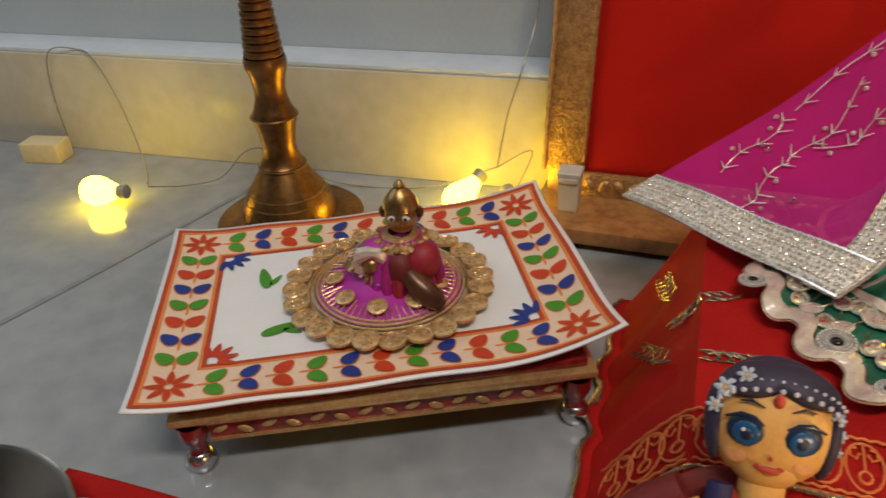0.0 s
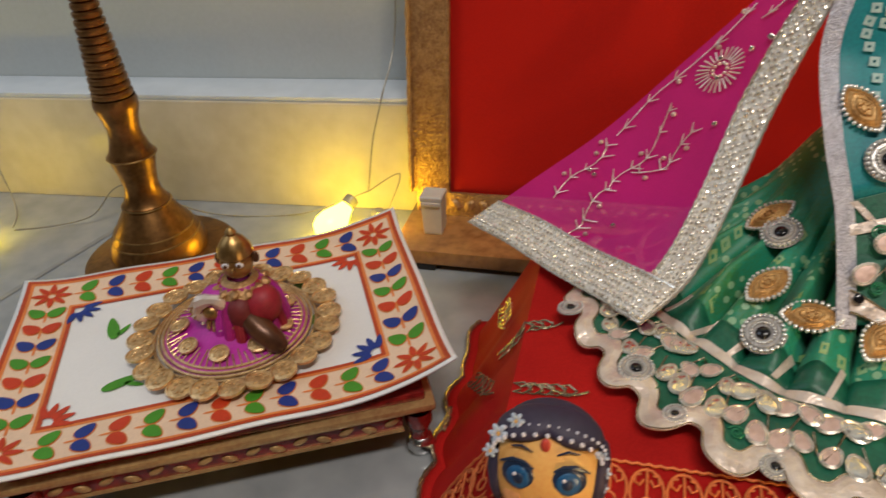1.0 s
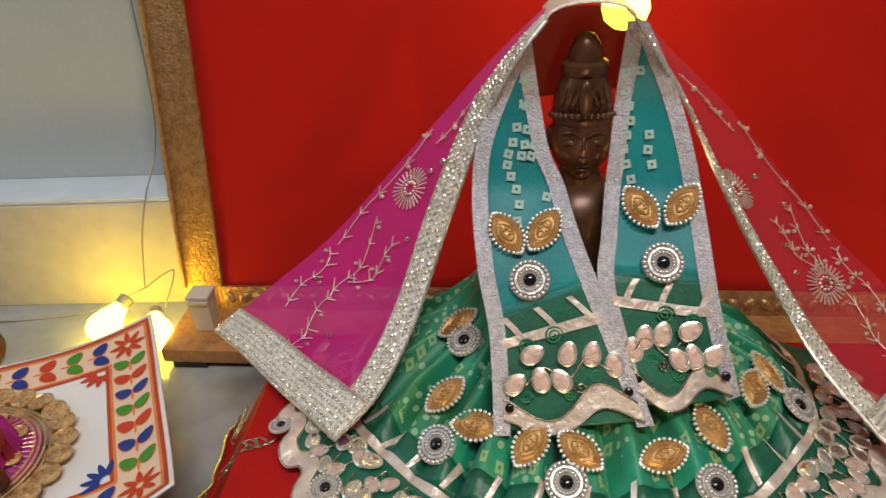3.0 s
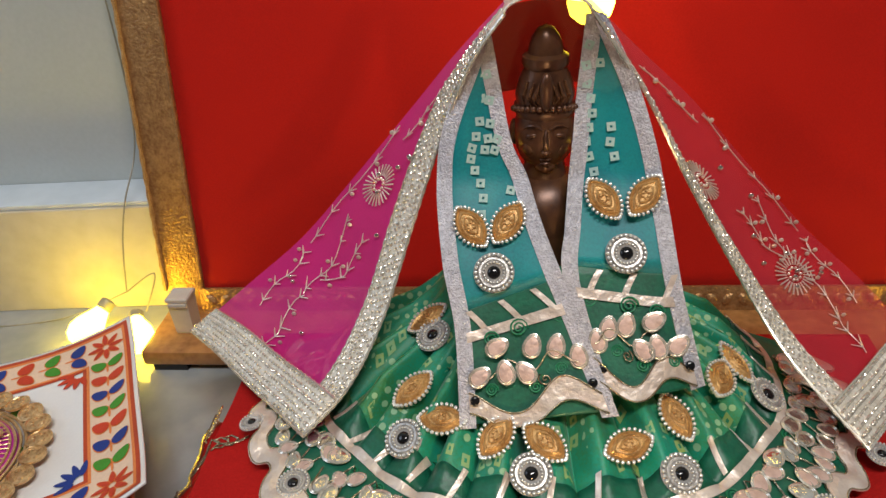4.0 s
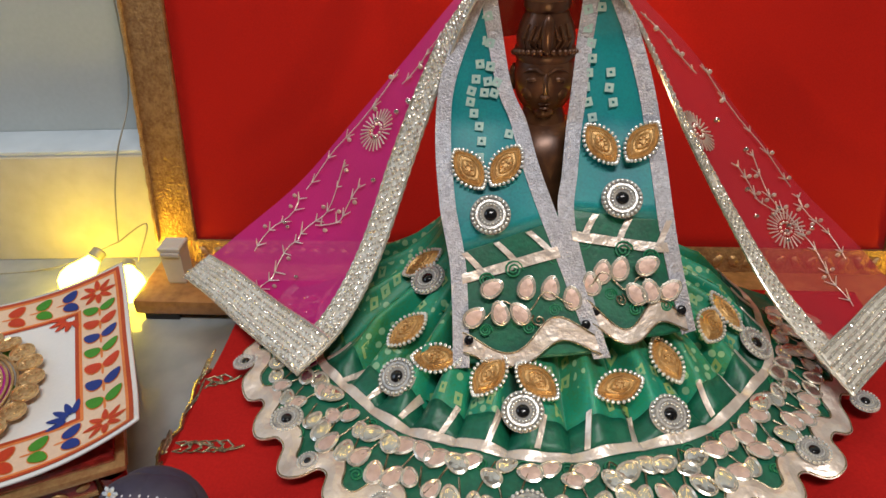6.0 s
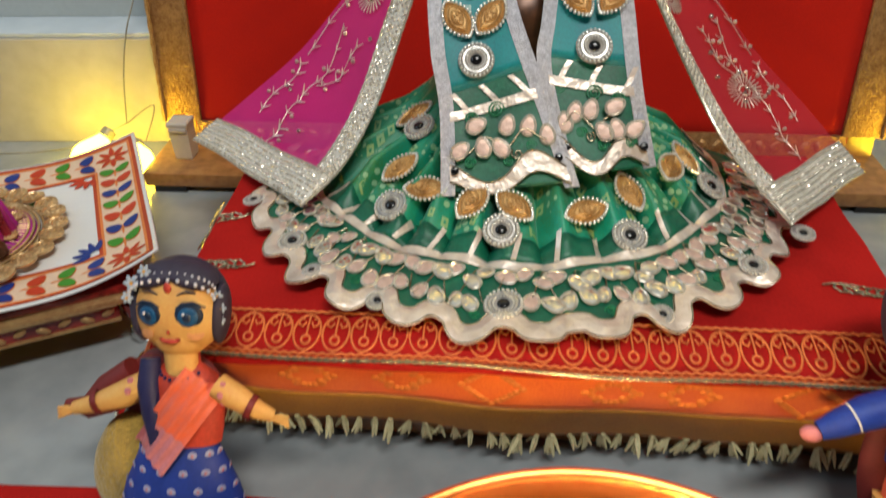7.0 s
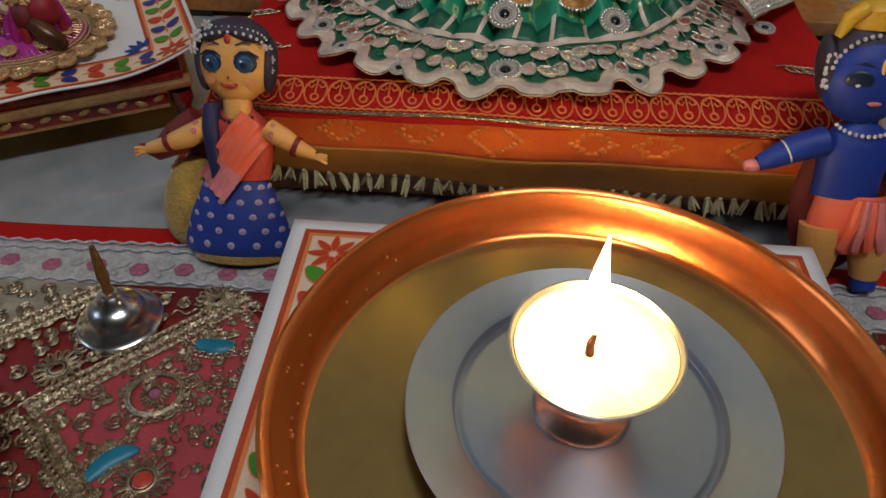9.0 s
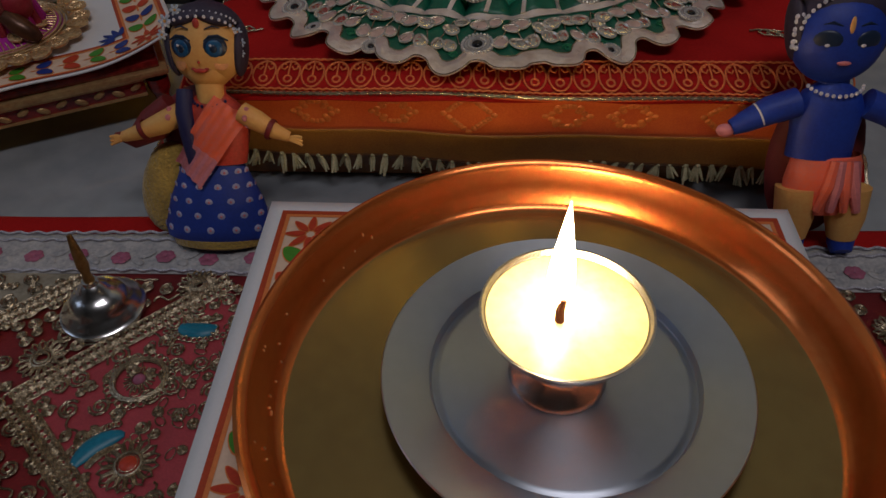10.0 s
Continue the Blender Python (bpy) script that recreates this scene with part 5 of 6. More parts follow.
lathe(bm, [(0, 0.0490), (0.0040, 0.0505), (0.0055, 0.0550), (0.0056, 0.0610), (0.0049, 0.0700), (0.0036, 0.0800), (0.0021, 0.0900), (0.0009, 0.0975), (0, 0.1030)], 20, pose(-0.0035, 0.0035, 0))
part("flame", bm, M_FLAME, diya, "bright candle flame")

# ---- bell ----
bell = thing("hand_bell", "small polished steel hand bell with a copper handle", "bell", pose(-0.0005, 0.168, 0.0032))
bm = bmesh.new()
lathe(bm, [(0.0230, 0.0015), (0.0240, 0.0), (0.0250, 0.0012), (0.0244, 0.0030), (0.0222, 0.0042), (0.0218, 0.0052), (0.0188, 0.0072), (0.0172, 0.0105), (0.0152, 0.0142), (0.0118, 0.0168), (0.0086, 0.0184), (0.0072, 0.0215), (0.0046, 0.0236), (0.0042, 0.0262), (0, 0.0264)], 40)
part("bell_body", bm, M_CHROME, bell)
bm = bmesh.new()
tube(bm, [(0, 0, 0.025), (-0.0005, 0.001, 0.031), (-0.0008, 0.002, 0.036), (-0.0012, 0.003, 0.044), (-0.0016, 0.004, 0.051), (-0.0020, 0.005, 0.0565)], [0.0034, 0.0024, 0.0036, 0.0030, 0.0022, 0.0014], 12)
part("handle", bm, M_OLDBRASS, bell, "worn copper handle")


# ---- dolls: one plain mesh each ----
D1 = pose(0.0540, 0.2290, 0.003, -24.2, 0, 0) @ Matrix.Scale(0.935, 4)
bm = bmesh.new()
# skirt, body, head as soft cushions
lathe(bm, [(0, 0.0), (0.028, 0.001), (0.0362, 0.006), (0.0370, 0.013), (0.0318, 0.031), (0.0225, 0.052), (0.0172, 0.061)], 32, D1 @ Matrix.Diagonal((1, 0.50, 1, 1)), 0)
lathe(bm, [(0.0190, 0.056), (0.0205, 0.064), (0.0215, 0.080), (0.0185, 0.094), (0.0095, 0.101), (0.0090, 0.110)], 28, D1 @ pose(0.004, 0, 0) @ Matrix.Diagonal((1, 0.55, 1, 1)), 1)
lathe(bm, [(0.0088, 0.096), (0.0092, 0.112)], 18, D1 @ pose(0.004, -0.002, 0) @ Matrix.Diagonal((1, 0.8, 1, 1)), 2)
blob(bm, 0.0240, 0.0150, 0.0235, D1 @ pose(0.004, 0.0, 0.1300), 30, 18, 2)
blob(bm, 0.0158, 0.0135, 0.0140, D1 @ pose(0.004, 0.0, 0.1185), 26, 14, 2)
blob(bm, 0.0252, 0.0150, 0.0250, D1 @ pose(0.004, 0.0060, 0.1335), 30, 18, 3)
for s in (-1, 1):
    blob(bm, 0.0044, 0.0100, 0.0165, D1 @ pose(0.004 + s * 0.0215, 0.0012, 0.1285, 0, s * 5), 18, 12, 3)
    blob(bm, 0.0145, 0.0100, 0.0052, D1 @ pose(0.004 + s * 0.0085, -0.0035, 0.1505, 24, s * 16), 20, 10, 3)
# sash, plait, cape


def doll_drape(u, v):
    """The pleated sash lying over chest and waist."""
    x = 0.0185 - 0.032 * v + (u - 0.5) * 0.0200
    z = 0.0940 - 0.044 * v - (u - 0.5) * 0.0150
    r = lerp_table(z, (0.040, 0.052, 0.064, 0.080, 0.094, 0.101), (0.0290, 0.0235, 0.0210, 0.0218, 0.0190, 0.0120))
    y = -0.56 * math.sqrt(max(0.00002, r * r - (x - 0.003) ** 2)) - 0.0022
    return D1 @ Vector((x, y - 0.0008 * math.sin(26 * u + 2 * v), z))


for lo, hi, tone in ((0.0, 0.62, 4), (0.62, 1.0, 14)):
    sheet(bm, lambda u, v: doll_drape(u, lo + (hi - lo) * v), 26, 14, tone)
for k in range(9):
    a = math.pi * (1.1 + 0.8 * k / 8)
    blob(bm, 0.0011, 0.0011, 0.0011, D1 @ pose(0.004 + 0.0110 * math.cos(a), -0.0035 + 0.0075 * math.sin(a), 0.0985 + 0.004 * math.sin(a)), 6, 4, 5)
tube(bm, [D1 @ Vector(p) for p in ((-0.012, -0.004, 0.104), (-0.0120, -0.0080, 0.090), (-0.0105, -0.0090, 0.076), (-0.0095, -0.0085, 0.064), (-0.011, -0.009, 0.054))], [0.0048, 0.0056, 0.0054, 0.0046, 0.0020], 12, 5)
blob(bm, 0.0200, 0.0100, 0.0330, D1 @ pose(-0.034, 0.007, 0.036, 0, 14), 22, 14, 6)
blob(bm, 0.0300, 0.0060, 0.0300, D1 @ pose(-0.006, 0.010, 0.076, 0, 0), 20, 12, 7)
tube(bm, [D1 @ Vector(p) for p in ((-0.024, 0.004, 0.094), (-0.038, 0.0045, 0.080), (-0.054, 0.004, 0.070), (-0.066, 0.003, 0.0725))], [0.008, 0.011, 0.006, 0.002], 10, 7)
# arms
tube(bm, [D1 @ Vector(p) for p in ((-0.016, -0.004, 0.089), (-0.028, -0.006, 0.083), (-0.044, -0.006, 0.077), (-0.056, -0.005, 0.0735))], [0.0068, 0.0068, 0.0048, 0.0034], 12, 2)
tube(bm, [D1 @ Vector(p) for p in ((0.024, -0.004, 0.090), (0.034, -0.006, 0.085), (0.046, -0.006, 0.078), (0.054, -0.005, 0.0745))], [0.0066, 0.0066, 0.0048, 0.0032], 12, 2)
for s, x, z in ((-1, -0.041, 0.0785), (1, 0.0425, 0.0795)):
    lathe(bm, [(0.0066, -0.0018), (0.0072, 0), (0.0066, 0.0018)], 14, D1 @ pose(x, -0.006, z, 0, s * -68, 0), 7)
# eyes, mouth, ornaments
for s in (-1, 1):
    blob(bm, 0.0072, 0.0016, 0.0068, D1 @ pose(0.0035 + s * 0.0106, -0.0130, 0.1315, 6, 0, s * 14), 16, 8, 9)
    blob(bm, 0.0052, 0.0010, 0.0054, D1 @ pose(0.0035 + s * 0.0104, -0.0143, 0.1306, 6, 0, s * 14), 16, 6, 12)
    blob(bm, 0.0024, 0.0010, 0.0026, D1 @ pose(0.0035 + s * 0.0102, -0.0151, 0.1306, 6, 0, s * 14), 12, 6, 9)
    blob(bm, 0.0009, 0.0005, 0.0009, D1 @ pose(0.0020 + s * 0.0102, -0.0160, 0.1326), 8, 4, 8)
    tube(bm, [D1 @ Vector((0.0035 + s * x, y, z)) for x, y, z in ((0.0042, -0.0144, 0.1350), (0.0080, -0.0148, 0.1376), (0.0130, -0.0138, 0.1380), (0.0185, -0.0108, 0.1352))], [0.0004, 0.0009, 0.0010, 0.0004], 6, 9)
    tube(bm, [D1 @ Vector((0.0035 + s * x, y, z)) for x, y, z in ((0.0050, -0.0136, 0.1420), (0.0095, -0.0128, 0.1438), (0.0140, -0.0110, 0.1426))], [0.0003, 0.0006, 0.0003], 6, 9)
blob(bm, 0.0044, 0.0011, 0.0015, D1 @ pose(0.0035, -0.0140, 0.1172), 12, 6, 10)
for s in (-1, 1):
    blob(bm, 0.0016, 0.0008, 0.0010, D1 @ pose(0.0035 + s * 0.0042, -0.0136, 0.1182), 8, 4, 10)
    blob(bm, 0.0044, 0.0003, 0.0034, D1 @ pose(0.0035 + s * 0.0128, -0.0112, 0.1205, 0, 0, s * 24), 12, 6, 13)
blob(bm, 0.0010, 0.0010, 0.0010, D1 @ pose(0.0035, -0.0152, 0.1225), 6, 4, 10)
for k in range(15):
    a = math.pi * k / 14
    blob(bm, 0.0011, 0.0010, 0.0011, D1 @ pose(0.004 + 0.0225 * math.cos(a), -0.0100 - 0.003 * math.sin(a), 0.1400 + 0.0095 * math.sin(a)), 6, 4, 8)
for k in range(17):
    a = math.pi * (0.06 + 0.88 * k / 16)
    blob(bm, 0.0008, 0.0008, 0.0008, D1 @ pose(0.004 + 0.0235 * math.cos(a), -0.0100, 0.1440 + 0.0085 * math.sin(a)), 6, 4, 8)
for s, hx, hz in ((-1, -0.058, 0.0725), (1, 0.056, 0.0735)):
    for k in range(3):
        tube(bm, [D1 @ Vector((hx - s * 0.003, -0.005, hz)), D1 @ Vector((hx + s * 0.003, -0.006, hz - 0.002 + 0.0016 * k)), D1 @ Vector((hx + s * 0.0068, -0.0065, hz - 0.0042 + 0.0026 * k))], [0.0016, 0.0014, 0.0009], 6, 2)
    for k in range(6):
        a = 2 * math.pi * k / 6
        blob(bm, 0.0022, 0.0018, 0.0022, D1 @ pose((-0.021 if s < 0 else 0.029) + 0.001 * math.cos(a), -0.006 + 0.0055 * math.cos(a), 0.0875 + 0.0055 * math.sin(a)), 6, 4, 14)
for x, z, r0 in ((-0.0165, 0.1465, 0.0034), (-0.0095, 0.1530, 0.0028), (-0.0195, 0.1385, 0.0026), (0.0265, 0.1400, 0.0022), (0.0280, 0.1335, 0.0022), (0.0275, 0.1270, 0.0020)):
    for k in range(6):
        a = 2 * math.pi * k / 6
        blob(bm, 0.62 * r0, 0.0008, 0.36 * r0, D1 @ pose(x + r0 * 0.75 * math.cos(a), -0.0100 + (0.005 if x > 0.02 else 0), z + r0 * 0.75 * math.sin(a), 0, -math.degrees(a), 0), 8, 4, 15)
    blob(bm, 0.3 * r0, 0.0012, 0.3 * r0, D1 @ pose(x, -0.0106 + (0.005 if x > 0.02 else 0), z), 6, 4, 2)
blob(bm, 0.0022, 0.0010, 0.0030, D1 @ pose(0.0035, -0.0130, 0.1455), 8, 6, 10)
for row in range(5):
    for k in range(7):
        a = radians(-90 + (k - 3) * 27 + (13 if row % 2 else 0))
        z = 0.0135 + 0.0094 * row
        r = lerp_table(z, (0.006, 0.013, 0.031, 0.052, 0.061), (0.0362, 0.0370, 0.0318, 0.0225, 0.0172))
        face = math.degrees(math.atan2(2 * math.sin(a), math.cos(a))) - 90
        blob(bm, 0.0026, 0.0004, 0.0026, D1 @ pose(r * math.cos(a), r * 0.5 * math.sin(a), z, 0, 0, face), 12, 4, 11)
        blob(bm, 0.0012, 0.0006, 0.0012, D1 @ pose(r * math.cos(a), r * 0.5 * math.sin(a), z, 0, 0, face), 8, 4, 14)
lathe(bm, [(0.026, -0.002), (0.032, 0.0), (0.033, 0.005), (0.028, 0.006)], 26, D1 @ Matrix.Diagonal((1, 0.55, 1, 1)), 6)
tagged(part("cloth_doll", bm, [M_DBLUE, material("doll_crimson_blouse", (0.60, 0.060, 0.030), 0.55, contrast=0.3, grain=500, blotch=60), M_SKIN, M_HAIR, M_DORANGE, M_NAVY, M_PLUSH, material("doll_maroon_cape", (0.20, 0.015, 0.012), 0.6, grain=500), M_DWHITE, M_EYE, M_LIPS, material("lilac_dot_print", (0.42, 0.42, 0.62), 0.55, contrast=0.2, grain=500), material("iris_print", (0.02, 0.10, 0.24), 0.3, grain=300), material("cheek_print", (0.76, 0.33, 0.12), 0.6, grain=500), M_DPINK, material("pale_blue_petal_print", (0.52, 0.60, 0.72), 0.55, contrast=0.2, grain=500)], None, "stuffed cloth doll in blue dotted skirt and orange sash"), category="doll")

D2 = pose(0.4170, 0.2290, 0.003, -19.3, 0, 0) @ Matrix.Scale(0.95, 4)
bm = bmesh.new()
M_KBLUE = material("doll_deep_blue_print", (0.012, 0.045, 0.36), 0.55, second=(0.01, 0.03, 0.26), grain=500, blotch=50)
for s, x in ((-1, -0.006), (1, 0.026)):
    tube(bm, [D2 @ Vector(p) for p in ((x, 0, 0.046), (x + 0.001, -0.001, 0.026), (x + 0.002, -0.001, 0.012))], [0.0125, 0.0115, 0.0085], 16, 1)
    tube(bm, [D2 @ Vector(p) for p in ((x + 0.002, -0.001, 0.014), (x + 0.002, -0.002, 0.008), (x + 0.002, -0.006, 0.003))], [0.0080, 0.0078, 0.0060], 14, 0)
lathe(bm, [(0.0190, 0.030), (0.0225, 0.038), (0.0235, 0.050), (0.0215, 0.064), (0.0195, 0.068)], 28, D2 @ Matrix.Diagonal((1, 0.55, 1, 1)) @ pose(0.008, 0, 0), 2)
lathe(bm, [(0.0198, 0.066), (0.0200, 0.080), (0.0215, 0.096), (0.0170, 0.106), (0.0090, 0.111), (0.0090, 0.120)], 28, D2 @ Matrix.Diagonal((1, 0.55, 1, 1)) @ pose(0.002, 0, 0), 0)
blob(bm, 0.0265, 0.0150, 0.0255, D2 @ pose(-0.001, 0, 0.1365), 30, 18, 0)
blob(bm, 0.0280, 0.0165, 0.0260, D2 @ pose(-0.001, 0.0060, 0.1450), 30, 18, 3)
tube(bm, [D2 @ Vector(p) for p in ((-0.018, -0.003, 0.100), (-0.034, -0.004, 0.095), (-0.048, -0.005, 0.088), (-0.055, -0.005, 0.0845))], [0.0085, 0.0082, 0.0062, 0.0045], 14, 0)
blob(bm, 0.0056, 0.0044, 0.0040, D2 @ pose(-0.0585, -0.0055, 0.0830), 12, 8, 4)
tube(bm, [D2 @ Vector(p) for p in ((0.022, -0.003, 0.100), (0.038, -0.004, 0.094), (0.050, -0.005, 0.085), (0.060, -0.005, 0.078))], [0.0085, 0.0082, 0.0064, 0.0045], 14, 0)
for k in range(4):
    tube(bm, [D2 @ Vector(p) for p in ((0.008 + 0.004 * k, -0.0115, 0.066), (0.006 + 0.005 * k, -0.0145, 0.052), (0.003 + 0.008 * k, -0.0125, 0.034))], [0.0030, 0.0036, 0.0026], 8, 4 if k % 2 else 2)
for k in range(13):
    a = math.pi * (1.08 + 0.84 * k / 12)
    blob(bm, 0.0013, 0.0012, 0.0013, D2 @ pose(0.002 + 0.0165 * math.cos(a), 0.0105 * math.sin(a) - 0.001, 0.1085 + 0.006 * math.sin(a) + 0.003), 6, 4, 5)
for s in (-1, 1):
    blob(bm, 0.0078, 0.0014, 0.0058, D2 @ pose(-0.001 + s * 0.0112, -0.0126, 0.1375, 6, 0, s * 16), 14, 8, 6)
    blob(bm, 0.0016, 0.0006, 0.0010, D2 @ pose(-0.003 + s * 0.0100, -0.0146, 0.1350), 6, 4, 5)
    tube(bm, [D2 @ Vector((-0.001 + s * x, y, z)) for x, y, z in ((0.0050, -0.0136, 0.1455), (0.0100, -0.0126, 0.1472), (0.0150, -0.0106, 0.1458))], [0.0004, 0.0008, 0.0003], 6, 6)
    blob(bm, 0.0050, 0.0100, 0.0190, D2 @ pose(-0.001 + s * 0.0245, 0.0030, 0.1420, 0, s * 8), 16, 10, 3)
blob(bm, 0.0016, 0.0010, 0.0050, D2 @ pose(-0.001, -0.0142, 0.1460), 8, 6, 1)
blob(bm, 0.0042, 0.0012, 0.0013, D2 @ pose(-0.001, -0.0137, 0.1250), 10, 6, 4)
for k in range(9):
    a = math.pi * (0.55 + 0.4 * k / 8)
    blob(bm, 0.0013, 0.0010, 0.0013, D2 @ pose(-0.001 + 0.0255 * math.cos(a), -0.008, 0.1400 + 0.022 * math.sin(a)), 6, 4, 5)
for z in (0.134, 0.141, 0.148):
    for k in range(5):
        a = 2 * math.pi * k / 5
        blob(bm, 0.0016, 0.0010, 0.0016, D2 @ pose(-0.0265 + 0.0022 * math.cos(a), -0.005, z + 0.0022 * math.sin(a)), 6, 4, 5)
for q in ((-0.040, 0.0925),):
    lathe(bm, [(0.0074, -0.0006), (0.0078, 0), (0.0074, 0.0006)], 14, D2 @ pose(q[0], -0.005, q[1], 0, 62, 0), 5)
lathe(bm, [(0.0190, 0.1640), (0.0205, 0.1660), (0.0195, 0.1700), (0.0215, 0.1745), (0.0185, 0.1780), (0.0120, 0.1800), (0, 0.1805)], 28, D2 @ pose(0.002, 0.004, 0) @ Matrix.Diagonal((1, 0.6, 1, 1)), 8)
tube(bm, [D2 @ Vector(p) for p in ((-0.014, -0.004, 0.176), (-0.022, -0.005, 0.170), (-0.026, -0.004, 0.160))], [0.0040, 0.0045, 0.0022], 10, 8)
blob(bm, 0.0300, 0.0090, 0.0520, D2 @ pose(0.006, 0.0120, 0.0600), 24, 14, 7)
tagged(part("cloth_doll", bm, [M_KBLUE, M_SKIN, M_DORANGE, M_HAIR, M_DPINK, M_DWHITE, M_EYE, material("doll_back_crimson", (0.14, 0.012, 0.012), 0.7, grain=500), material("doll_yellow_crown", (0.74, 0.46, 0.03), 0.45, second=(0.62, 0.34, 0.02), grain=500, blotch=60)], None, "stuffed blue cloth doll in orange and yellow wrap"), category="doll")

# ---- embroidered floor cloth ----
cloth = thing("embroidered_floor_cloth", "red brocade floor cloth with gold cord embroidery and lace edge", "floor cloth", pose(0, 0, 0))
X0, X1 = -0.30, 0.80


def ripple(x, y):
    return 0.0004 * math.sin(31 * x + 7 * y) * math.sin(23 * y) + 0.0004


for name, y0, y1, m, z in (("red_hem", 0.232, 0.2515, M_REDCLOTH, 0.0006), ("lace_edging", 0.198, 0.2335, M_WHITELACE, 0.0016), ("field", -0.42, 0.200, M_FIELD, 0.0006)):
    bm = bmesh.new()
    sheet(bm, lambda u, v: Vector((X0 + (X1 - X0) * u, y0 + (y1 - y0) * v + 0.0016 * math.sin(26 * u), z + ripple(X0 + (X1 - X0) * u, y0 + (y1 - y0) * v))), 110, 8)
    solid(part(name, bm, m, cloth), 0.0010)
bm = bmesh.new()
bg = bmesh.new()
for k in range(38):
    x = X0 + 0.008 + 0.0285 * k
    for j in range(6):
        a = 2 * math.pi * j / 6
        blob(bm, 0.0032, 0.0028, 0.0008, pose(x + 0.0034 * math.cos(a), 0.2115 + 0.0030 * math.sin(a) + 0.002 * (k % 2), 0.0032), 8, 4)
    for s in (-1, 1):
        blob(bg, 0.0055, 0.0026, 0.0006, pose(x + 0.0142 + s * 0.0025, 0.2125 + 0.003 * s, 0.0030, 0, 0, 40 * s), 8, 4)
tagged(part("flower_trim", bm, M_PINKFLOWER, cloth), kind="stuff")
tagged(part("leaf_trim", bg, M_WHITELACE, cloth), kind="stuff")
bm = bmesh.new()
for y in (0.2335, 0.2270, 0.1995):
    tube(bm, [(X0 + (X1 - X0) * k / 500, y + 0.0009 * math.sin(k * 1.1) + 0.0016 * math.sin(26 * k / 500), 0.0036) for k in range(501)], 0.0010, 5)
part("lace_cord", bm, M_SILVERTAPE, cloth)


def patch(name, pts, m, z):
    b = bmesh.new()
    flat(b, [(x, y, z) for x, y in pts][::-1])
    out = bmesh.ops.extrude_face_region(b, geom=b.faces[:])
    bmesh.ops.translate(b, vec=(0, 0, -0.0006), verts=[v for v in out["geom"] if isinstance(v, bmesh.types.BMVert)])
    bmesh.ops.recalc_face_normals(b, faces=b.faces[:])
    return part(name, b, m, cloth, smooth=False)


patch("pink_diamond", ((-0.024, 0.103), (0.066, 0.190), (0.156, 0.103), (0.066, 0.020)), M_PINKSILK, 0.0026)
patch("pink_diamond", ((0.046, -0.085), (0.136, 0.003), (0.226, -0.085), (0.136, -0.17)), M_PINKSILK, 0.0026)
patch("pink_diamond", ((-0.114, 0.0), (-0.034, 0.076), (0.036, 0.0), (-0.030, -0.08)), M_PINKSILK, 0.0022)
patch("beige_diamond", ((-0.200, 0.160), (-0.155, 0.197), (-0.020, 0.197), (-0.055, 0.160), (-0.110, 0.110)), M_BEIGE, 0.0026)
patch("pink_diamond", ((0.43, 0.10), (0.52, 0.185), (0.61, 0.10), (0.52, 0.02)), M_PINKSILK, 0.0026)


def rope(bm, a, b, w=0.0062):
    """Plaited cord band of small loops between two plan points."""
    a, b = Vector((*a, 0.0038)), Vector((*b, 0.0038))
    n = int((b - a).length / 0.0042)
    d = (b - a).normalized()
    sd = Vector((-d.y, d.x, 0))
    for k in range(n):
        c = a + d * (k + 0.5) * 0.0042
        for s in (-1, 1):
            tube(bm, [c + sd * s * w * 0.55 + d * 0.0022 * math.cos(q) + sd * 0.0022 * math.sin(q) for q in [2 * math.pi * j / 7 for j in range(7)]], 0.0012, 4, closed=True)
    for s in (-1.05, 0, 1.05):
        tube(bm, [a + d * (b - a).length * k / 24 + sd * s * w for k in range(25)], 0.0007, 4)


bm = bmesh.new()
for a, b in (((-0.026, 0.104), (0.070, 0.194)), ((-0.024, 0.102), (0.066, 0.018)), ((-0.115, 0.108), (-0.020, 0.192)), ((0.042, -0.085), (0.135, 0.004)), ((-0.110, 0.108), (-0.028, 0.022)), ((0.43, 0.10), (0.52, 0.188)), ((0.52, 0.188), (0.61, 0.10)), ((-0.20, 0.018), (-0.112, 0.108)), ((-0.028, 0.100), (-0.115, 0.018))):
    rope(bm, a, b)
tagged(part("plaited_cord", bm, M_OLDGOLD, cloth), kind="stuff")


def spiral(bm, x, y, r, turn=0.0, flip=1):
    tube(bm, [(x + r * (1 - k / 22) * math.cos(turn + flip * k * 0.62), y + r * (1 - k / 22) * math.sin(turn + flip * k * 0.62), 0.0038) for k in range(20)], 0.0009, 4)


def medallion(bm, x, y, r):
    for k in range(16):
        a = 2 * math.pi * k / 16
        tube(bm, [(x + r * (q) * math.cos(a + da), y + r * q * math.sin(a + da), 0.0040) for q, da in ((0.45, -0.1), (0.85, -0.15), (1.0, 0.0), (0.85, 0.15), (0.45, 0.1))], 0.0008, 4)
    for q in (0.28, 0.42):
        tube(bm, [(x + r * q * math.cos(a), y + r * q * math.sin(a), 0.0042) for a in [2 * math.pi * k / 14 for k in range(14)]], 0.0008, 5, closed=True)


